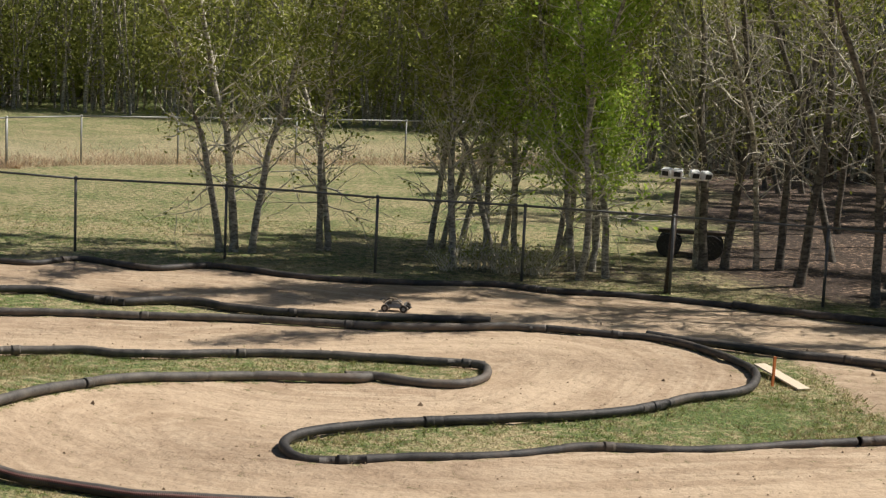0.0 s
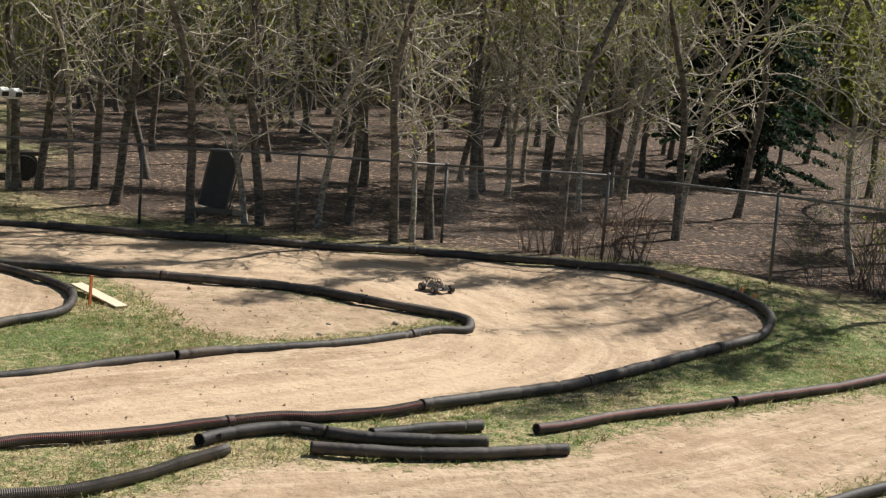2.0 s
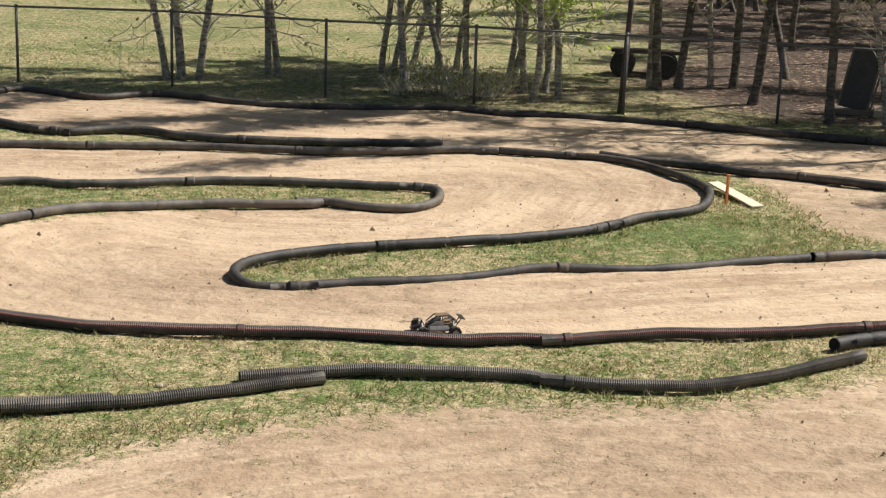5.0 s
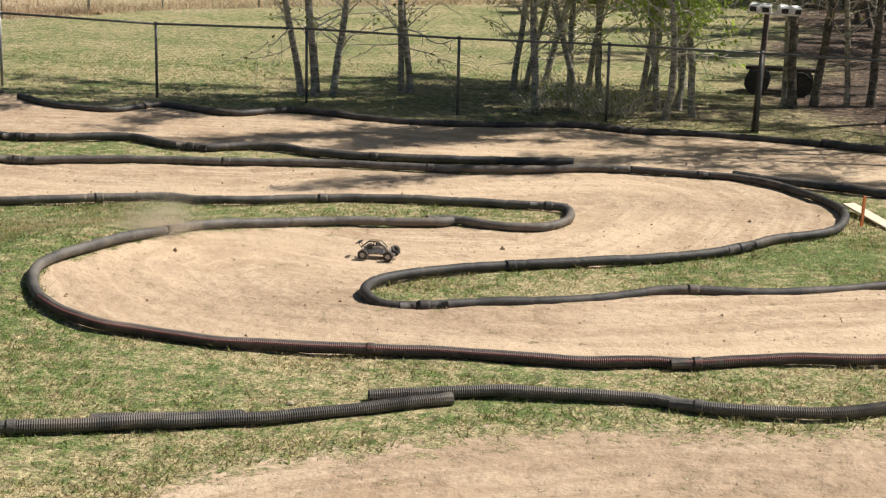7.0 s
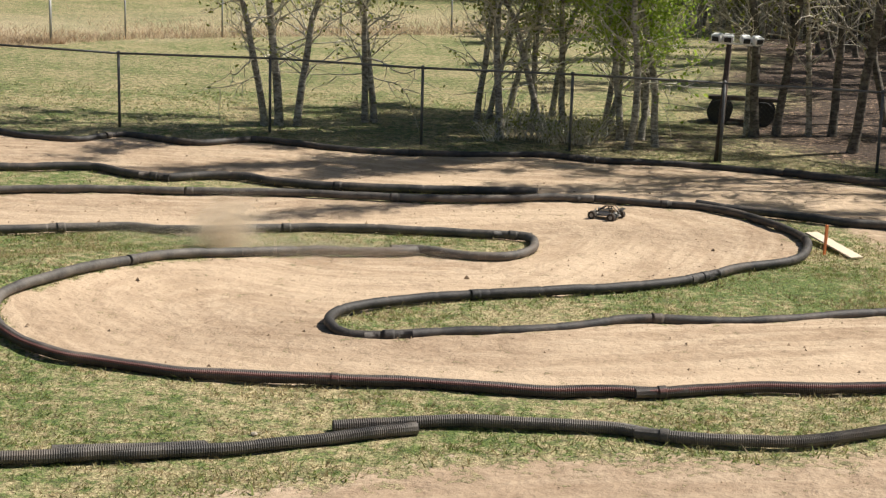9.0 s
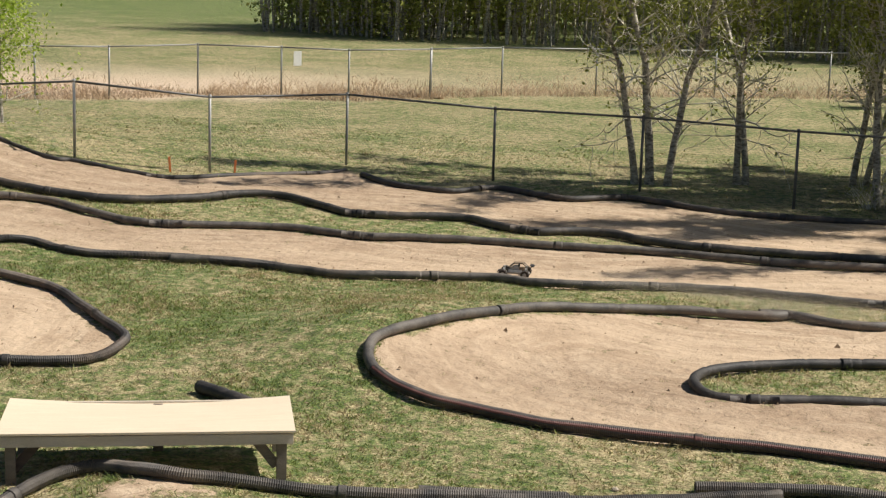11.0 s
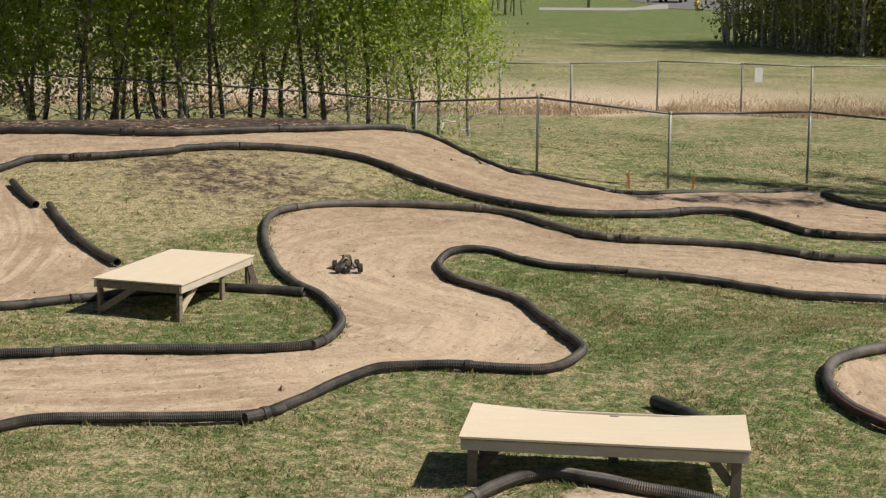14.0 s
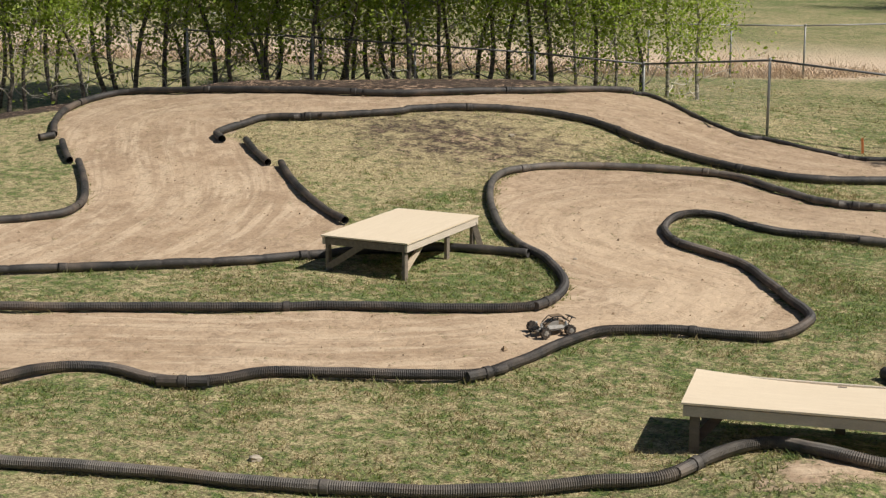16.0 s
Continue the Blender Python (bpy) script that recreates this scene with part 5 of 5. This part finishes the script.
stone(-2.87, 13.13, 0.03, 6)
stone(5.76, 20.34, 0.04, 7)


# ---- grass and litter that nobody could count ----
def sample(grid, x, y):
    i = np.clip(np.searchsorted(GX, x) - 1, 0, len(GX) - 1)
    j = np.clip(np.searchsorted(GY, y) - 1, 0, len(GY) - 1)
    return grid[j, i]


def blades(name, label, n, xr, yr, seed, size, material, keep):
    """Single upright blades over a stretch of ground, in clumps."""
    rng = np.random.default_rng(seed)
    cx, cy = rng.uniform(*xr, n // 7), rng.uniform(*yr, n // 7)
    x = np.repeat(cx, 7) + rng.normal(0, 0.06, n // 7 * 7)
    y = np.repeat(cy, 7) + rng.normal(0, 0.06, n // 7 * 7)
    ok = keep(x, y, rng)
    x, y = x[ok], y[ok]
    n = len(x)
    z = height(x, y) - 0.01
    az = rng.uniform(0, 2 * np.pi, n)
    h = size * rng.uniform(0.4, 1.3, n)
    w = rng.uniform(0.005, 0.012, n)
    lean = rng.normal(0, 0.8, (n, 2)) * h[:, None]
    dx, dy = np.cos(az) * w, np.sin(az) * w
    v = np.stack([np.column_stack([x - dx, y - dy, z]), np.column_stack([x + dx, y + dy, z]), np.column_stack([x + lean[:, 0], y + lean[:, 1], z + h])], 1).reshape(-1, 3)
    ob = mesh_part(name, v.tolist(), np.arange(3 * n).reshape(n, 3).tolist(), material, None)
    return tagged(ob, label, "grass", "", "stuff")


def on_grass(x, y, rng):
    d = sample(DIRT, x, y) + rng.normal(0, 0.12, len(x))
    patch = np.sin(x * 1.9 + np.sin(y * 1.1) * 2) * np.sin(y * 2.3 + np.sin(x * 0.7) * 2)
    return (d < 0.42) & (sample(LITTER_SHADE, x, y) < 0.4) & (rng.uniform(0, 1, len(x)) < 0.62 + 0.35 * patch)


def by_pipes(x, y, rng):
    """Only where grass meets bare soil, along the pipes."""
    d = sample(DIRT, x, y)
    return (d > 0.08) & (d < 0.58) & (rng.uniform(0, 1, len(x)) < 0.75)


blades("grass", "short patchy spring grass between the lanes", 640000, (-17, 13), (7, 23), 71, 0.034, M_BLADE, on_grass)
blades("grass", "short patchy spring grass on the outer field", 130000, (-30, 14), (17, 36), 72, 0.05, M_BLADE, on_grass)
blades("grass_tufts", "taller green grass tufts along the pipes", 110000, (-22, 13), (9, 27), 73, 0.07, M_BLADE, by_pipes)


def straw_strip(seed, n):
    """Tall dry grass just behind the far fence."""
    rng = np.random.default_rng(seed)
    p = np.array(FAR_FENCE)
    k = rng.integers(0, len(p) - 1, n)
    f = rng.uniform(0, 1, (n, 1))
    q = p[k] * (1 - f) + p[k + 1] * f
    d = p[k + 1] - p[k]
    nrm = np.column_stack([-d[:, 1], d[:, 0]]) / np.linalg.norm(d, axis=1)[:, None]
    q = q + nrm * (rng.gamma(1.3, 1.3, (n, 1)) - 0.4)
    h = rng.uniform(0.06, 0.26, n)
    az = rng.uniform(0, 6.28, n)
    w = 0.012
    dx, dy = np.cos(az) * w, np.sin(az) * w
    z = height(q[:, 0], q[:, 1]) - 0.01
    tip = rng.normal(0, 0.12, (n, 2))
    v = np.stack([np.column_stack([q[:, 0] - dx, q[:, 1] - dy, z]), np.column_stack([q[:, 0] + dx, q[:, 1] + dy, z]),
                  np.column_stack([q + tip, z + h])], 1).reshape(-1, 3)
    ob = mesh_part("dry_grass", v.tolist(), np.arange(3 * n).reshape(n, 3).tolist(), M_STRAW, None)
    return tagged(ob, "tall pale dry grass standing along the far fence", "grass", "", "stuff")


straw_strip(75, 22000)


def crumbs(seed, n):
    """Small clods and pebbles strewn over the soil."""
    rng = np.random.default_rng(seed)
    x, y = rng.uniform(-24, 13, n), rng.uniform(8.5, 27, n)
    ok = sample(DIRT, x, y) > 0.45
    x, y = x[ok], y[ok]
    n = len(x)
    r = 0.004 + rng.gamma(1.2, 0.0045, n)
    base = np.array([(1, 0, 0), (-0.5, 0.87, 0), (-0.5, -0.87, 0), (0.1, 0.1, 0.9)])
    a = rng.uniform(0, 6.28, n)
    c, s = np.cos(a), np.sin(a)
    rot = np.stack([np.stack([c, -s], 1), np.stack([s, c], 1)], 1)
    v = np.zeros((n, 4, 3))
    v[:, :, :2] = np.einsum("nij,kj->nki", rot, base[:, :2])
    v[:, :, 2] = base[:, 2]
    v = v * r[:, None, None] * rng.uniform(0.6, 1.4, (n, 4, 1))
    v += np.column_stack([x, y, height(x, y)])[:, None]
    f = (np.arange(n)[:, None, None] * 4 + np.array([[0, 1, 3], [1, 2, 3], [2, 0, 3]])[None]).reshape(-1, 3)
    ob = mesh_part("clods", v.reshape(-1, 3).tolist(), f.tolist(), M_CLOD, None)
    return tagged(ob, "loose dry soil crumbs and pebbles strewn over the track", "clods", "", "stuff")


M_CLOD = two_tone("dry_soil_crumbs", (0.22, 0.15, 0.09), (0.42, 0.31, 0.2), 9, 0.95)
crumbs(76, 8000)


# ---- beyond the field: a road with parked cars ----
M_ASPHALT = two_tone("asphalt", (0.13, 0.125, 0.12), (0.2, 0.19, 0.18), 0.6, 0.9)
M_CONCRETE = two_tone("pale_concrete", (0.30, 0.28, 0.25), (0.40, 0.37, 0.33), 0.8, 0.9)


def slab(name, pts, z, material, label, category):
    bm = bmesh.new()
    lower = [bm.verts.new((x, y, z - 0.1)) for x, y in pts]
    upper = [bm.verts.new((x, y, z)) for x, y in pts]
    bm.faces.new(upper)
    bm.faces.new(lower[::-1])
    for a in range(len(pts)):
        b = (a + 1) % len(pts)
        bm.faces.new((lower[a], lower[b], upper[b], upper[a]))
    bmesh.ops.recalc_face_normals(bm, faces=bm.faces[:])
    me = bpy.data.meshes.new(name)
    bm.to_mesh(me)
    bm.free()
    me.materials.append(material)
    return tagged(new(name, me), label, category, "", "structure")


slab("road", [(-56.23, 110.60), (-53.76, 109.54), (-50.44, 111.08), (-45.56, 128.17), (-56.60, 159.11), (-75.32, 134.11), (-63.17, 120.03)], 0.02, M_ASPHALT, "grey asphalt road and car park beyond the field", "road")
slab("pavement", [(-61.12, 100.32), (-56.73, 103.88), (-55.97, 110.10), (-60.05, 118.11), (-60.60, 117.44), (-58.44, 109.62), (-61.04, 106.58), (-63.60, 104.38)], 0.03, M_CONCRETE, "pale concrete pavement strip along the road", "pavement")


def parked_car(x, y, turn, paint, label):
    """A parked car: body with wheel wells hinted, cabin, glass, wheels, lights."""
    ob = thing("parked_car", pose(x, y, 0.02, 0, 0, turn), label, "car", "parked cars")
    part("body", box(bmesh.new(), 4.4, 1.8, 0.62, Matrix.Translation((0, 0, 0.62)), 0.14), paint, ob)
    bm = box(bmesh.new(), 2.7, 1.6, 0.62, Matrix.Translation((-0.2, 0, 1.2)), 0.1)
    for v in bm.verts:
        if v.co.z > 1.2:
            v.co.x = -0.2 + (v.co.x + 0.2) * 0.78
            v.co.y *= 0.86
    part("cabin", bm, paint, ob)
    for s in (-1, 1):
        part("side_window", box(bmesh.new(), 1.9, 0.03, 0.34, Matrix.Translation((-0.2, s * 0.76, 1.22)), 0.02), M_GLASS, ob)
        for q in (-1.35, 1.35):
            wheel = part("wheel", rod(bmesh.new(), (q, s * 0.72, 0.33), (q, s * 0.92, 0.33), 0.33, sides=18), M_BLACK, ob)
            part("rim", rod(bmesh.new(), (q, s * 0.915, 0.33), (q, s * 0.93, 0.33), 0.2, sides=14), M_STEEL, wheel)
        part("headlight", box(bmesh.new(), 0.05, 0.3, 0.14, Matrix.Translation((2.19, s * 0.62, 0.72)), 0.02), M_WHITE, ob)
    return ob


M_GLASS = two_tone("dark_car_glass", (0.02, 0.022, 0.025), (0.04, 0.045, 0.05), 2, 0.1)
parked_car(-62.2, 123.2, 108, two_tone("dark_red_car_paint", (0.16, 0.02, 0.025), (0.2, 0.03, 0.035), 2, 0.3), "dark red parked estate car at the road")
parked_car(-71.2, 131.9, 12, two_tone("black_car_paint", (0.02, 0.02, 0.022), (0.03, 0.03, 0.034), 2, 0.3), "black parked car at the road")
hydrant = thing("hydrant", pose(-52.82, 108.36, 0), "yellow fire hydrant standing by the pavement", "hydrant")
M_YELLOW = two_tone("yellow_hydrant_paint", (0.6, 0.4, 0.04), (0.7, 0.48, 0.06), 6, 0.5)
bm = rod(bmesh.new(), (0, 0, 0), (0, 0, 0.75), 0.13, 0.12, 12)
bmesh.ops.create_uvsphere(bm, u_segments=12, v_segments=8, radius=0.13, matrix=Matrix.Translation((0, 0, 0.76)))
part("barrel", bm, M_YELLOW, hydrant, smooth=True)
for s in (-1, 1):
    part("outlet", rod(bmesh.new(), (0, 0, 0.55), (s * 0.24, 0, 0.55), 0.06, sides=10), M_YELLOW, hydrant)
for x, y in ((-61.4, 107.8), (-62.98, 120.26)):
    pole = thing("lamp_post", pose(x, y, 0), "thin pale steel lamp post by the road", "lamp post", "lamp posts")
    part("pole", rod(bmesh.new(), (0, 0, 0), (0, 0, 7), 0.12, 0.07, 8), M_STEEL, pole, smooth=True)
    part("arm", rod(bmesh.new(), (0, 0, 6.9), (1.2, 0, 7.1), 0.05, 0.04, 8), M_STEEL, pole)


# ---- the buggy that races round the track ----
M_SHELL = two_tone("tan_and_brown_shell", (0.10, 0.06, 0.035), (0.33, 0.24, 0.15), 14, 0.5)
M_CHASSIS = two_tone("pale_alloy_chassis", (0.26, 0.25, 0.23), (0.5, 0.47, 0.43), 14, 0.5, 0.2)
M_TYRE = two_tone("dusty_tyre", (0.02, 0.019, 0.018), (0.09, 0.07, 0.055), 30, 0.9, 0, 0.4)
M_CAGE = two_tone("black_cage", (0.012, 0.012, 0.012), (0.03, 0.028, 0.026), 14, 0.5)
WHEELS = []
buggy = thing("toy_buggy", pose(-2.62, 25.5, 0), "small radio-controlled off-road buggy with a dark cage and brown shell", "toy car")
part("chassis", box(bmesh.new(), 0.40, 0.13, 0.025, Matrix.Translation((0, 0, 0.055)), 0.008), M_CHASSIS, buggy, "pale alloy chassis tray")
for s in (-1, 1):
    part("side_pod", box(bmesh.new(), 0.2, 0.05, 0.05, pose(-0.01, s * 0.075, 0.08, s * 18), 0.012), M_CHASSIS, buggy)
bm = box(bmesh.new(), 0.26, 0.10, 0.07, Matrix.Translation((-0.02, 0, 0.105)), 0.02)
for v in bm.verts:
    if v.co.x > 0.06:
        v.co.z -= 0.022
        v.co.y *= 0.7
part("body_shell", bm, M_SHELL, buggy, "brown and tan body shell")
part("roof", box(bmesh.new(), 0.13, 0.10, 0.012, pose(-0.05, 0, 0.192, 0, 4, 0), 0.005), M_SHELL, buggy, "tan roof plate")
part("nose", box(bmesh.new(), 0.09, 0.06, 0.03, pose(0.19, 0, 0.078, 0, 14, 0), 0.01), M_CAGE, buggy)
part("bumper", rod(bmesh.new(), (0.235, -0.07, 0.06), (0.235, 0.07, 0.06), 0.008), M_CAGE, buggy)
for s in (-1, 1):
    for a, b in (((0.09, 0.05, 0.12), (0.01, 0.048, 0.19)), ((-0.11, 0.048, 0.19), (-0.2, 0.05, 0.12)), ((0.01, 0.048, 0.19), (-0.11, 0.048, 0.19)), ((-0.05, 0.06, 0.09), (-0.05, 0.05, 0.19))):
        part("cage_bar", rod(bmesh.new(), (a[0], s * a[1], a[2]), (b[0], s * b[1], b[2]), 0.006, sides=6), M_CAGE, buggy)
    for x in (-0.15, 0.15):
        part("suspension_arm", rod(bmesh.new(), (x, s * 0.05, 0.06), (x, s * 0.125, 0.056), 0.009, sides=6), M_CAGE, buggy)
        part("damper", rod(bmesh.new(), (x, s * 0.05, 0.13), (x, s * 0.105, 0.065), 0.011, sides=8), M_STEEL, buggy)
        bm = rod(bmesh.new(), (0, -0.03, 0), (0, 0.03, 0), 0.056, sides=20)
        for q in range(10):
            a = q * math.pi / 5
            box(bm, 0.012, 0.058, 0.012, Matrix.Translation((0.055 * math.cos(a), 0, 0.055 * math.sin(a))) @ pose(0, 0, 0, 0, -math.degrees(a), 0))
        wheel = part("wheel", bm, M_TYRE, buggy, "knobbly dusty black tyre")
        wheel.location = (x, s * 0.155, 0.056)
        bm = rod(bmesh.new(), (0, s * 0.022, 0), (0, s * 0.033, 0), 0.031, 0.026, sides=16)
        for q in range(5):
            a = q * math.tau / 5
            box(bm, 0.026, 0.006, 0.008, Matrix.Translation((0.016 * math.cos(a), s * 0.035, 0.016 * math.sin(a))) @ pose(0, 0, 0, 0, -math.degrees(a), 0))
        part("rim", bm, M_CHASSIS, wheel, "dusty grey spoked rim")
        WHEELS.append(wheel)
    bm = box(bmesh.new(), 0.15, 0.008, 0.05, pose(0.015, s * 0.062, 0.125, s * -10), 0.003)
    for v in bm.verts:
        if v.co.z > 0.125 and v.co.x > 0.015:
            v.co.x -= 0.075
    part("side_panel", bm, M_CHASSIS, buggy, "pale grey side panel")
part("rear_wing", box(bmesh.new(), 0.06, 0.15, 0.008, pose(-0.235, 0, 0.165, 0, -14, 0), 0.003), M_CAGE, buggy)
for s in (-1, 1):
    part("wing_stay", rod(bmesh.new(), (-0.185, s * 0.035, 0.09), (-0.235, s * 0.035, 0.163), 0.005, sides=6), M_CAGE, buggy)
part("motor", rod(bmesh.new(), (-0.14, -0.04, 0.085), (-0.14, 0.04, 0.085), 0.022, sides=12), M_STEEL, buggy)


# ---- dust thrown up in the wide bend ----
M_DUST = leaf_material("airborne_dust", (0.80, 0.69, 0.55), (0.85, 0.74, 0.60), (0.88, 0.78, 0.65))


def dust_cloud(label, seed, n, spread, rise):
    """A drifting cloud of single motes, thickest low down."""
    rng = np.random.default_rng(seed)
    puffs = rng.normal(0, 1, (9, 3)) * np.array(spread)
    c = puffs[rng.integers(0, 9, n)] + rng.normal(0, 0.62, (n, 3)) * np.array(spread)
    c[:, 2] = np.abs(c[:, 2]) + rise * np.maximum(0, -c[:, 0])
    ob = thing("dust_cloud", pose(-5.4, 18.2, -1.6), label, "dust", "", "stuff")
    b = Bunch()
    b.add(*leaf_quads(rng, c, 0.0036))
    b.build("motes", M_DUST, ob)
    return ob


plume = dust_cloud("pale tan dust plume hanging over the bend", 91, 76000, (0.28, 0.22, 0.24), 0.2)
veil = dust_cloud("thin tan dust veil drifting low over the grass", 92, 36000, (0.8, 0.3, 0.09), 0.05)



def motions():
    """All that moves."""
    rows = []
    for k, (t, x, y, *facing) in enumerate(RUN):
        a, b = RUN[max(0, k - 1)], RUN[min(len(RUN) - 1, k + 1)]
        head = math.degrees(math.atan2(b[2] - a[2], b[1] - a[1]))
        head = facing[0] if facing else head
        if rows:
            while head - last > 180:
                head -= 360
            while head - last < -180:
                head += 360
        last = head
        rows.append((t, pose(x, y, ground_z(x, y) + 0.004, 0, 0, head)))
    walk(buggy, rows)
    # the wheels roll with the ground they cover, up to what one step of the film can show
    for wheel in WHEELS:
        hub, angle, turns = wheel.location.copy(), 0.0, []
        for k in range(16 * FPS + 1):
            t = k / FPS
            x, y = (np.interp([t, t + 1 / FPS], [r[0] for r in RUN], [r[j] for r in RUN]) for j in (1, 2))
            turns.append((t, pose(*hub, 0, angle, 0)))
            angle += min(80.0, math.degrees(math.hypot(x[1] - x[0], y[1] - y[0]) / 0.056))
        walk(wheel, turns)
    walk(plume, [(0, pose(-5.6, 18.1, -1.6)), (5.9, pose(-5.6, 18.1, -1.6)), (6.4, pose(-5.6, 17.9, -0.1)), (7.5, pose(-5.45, 18.1, 0.02)),
                 (8.2, pose(-5.3, 18.9, 0.08)), (10.3, pose(-3.4, 20.7, -0.3)), (12.0, pose(-2.6, 21.2, -1.6)), (16.0, pose(-2.6, 21.2, -1.6))])
    walk(veil, [(0, pose(-4.6, 18.3, -1.6)), (6.0, pose(-4.6, 18.3, -1.6)), (6.6, pose(-4.6, 18.5, -0.02)), (7.5, pose(-4.5, 18.6, 0.0)),
                (8.2, pose(-4.2, 19.3, 0.03)), (10.5, pose(-2.6, 20.6, 0.02)), (12.5, pose(-1.6, 21.2, -0.3)), (14.0, pose(-1.6, 21.2, -1.6)), (16.0, pose(-1.6, 21.2, -1.6))])


motions()
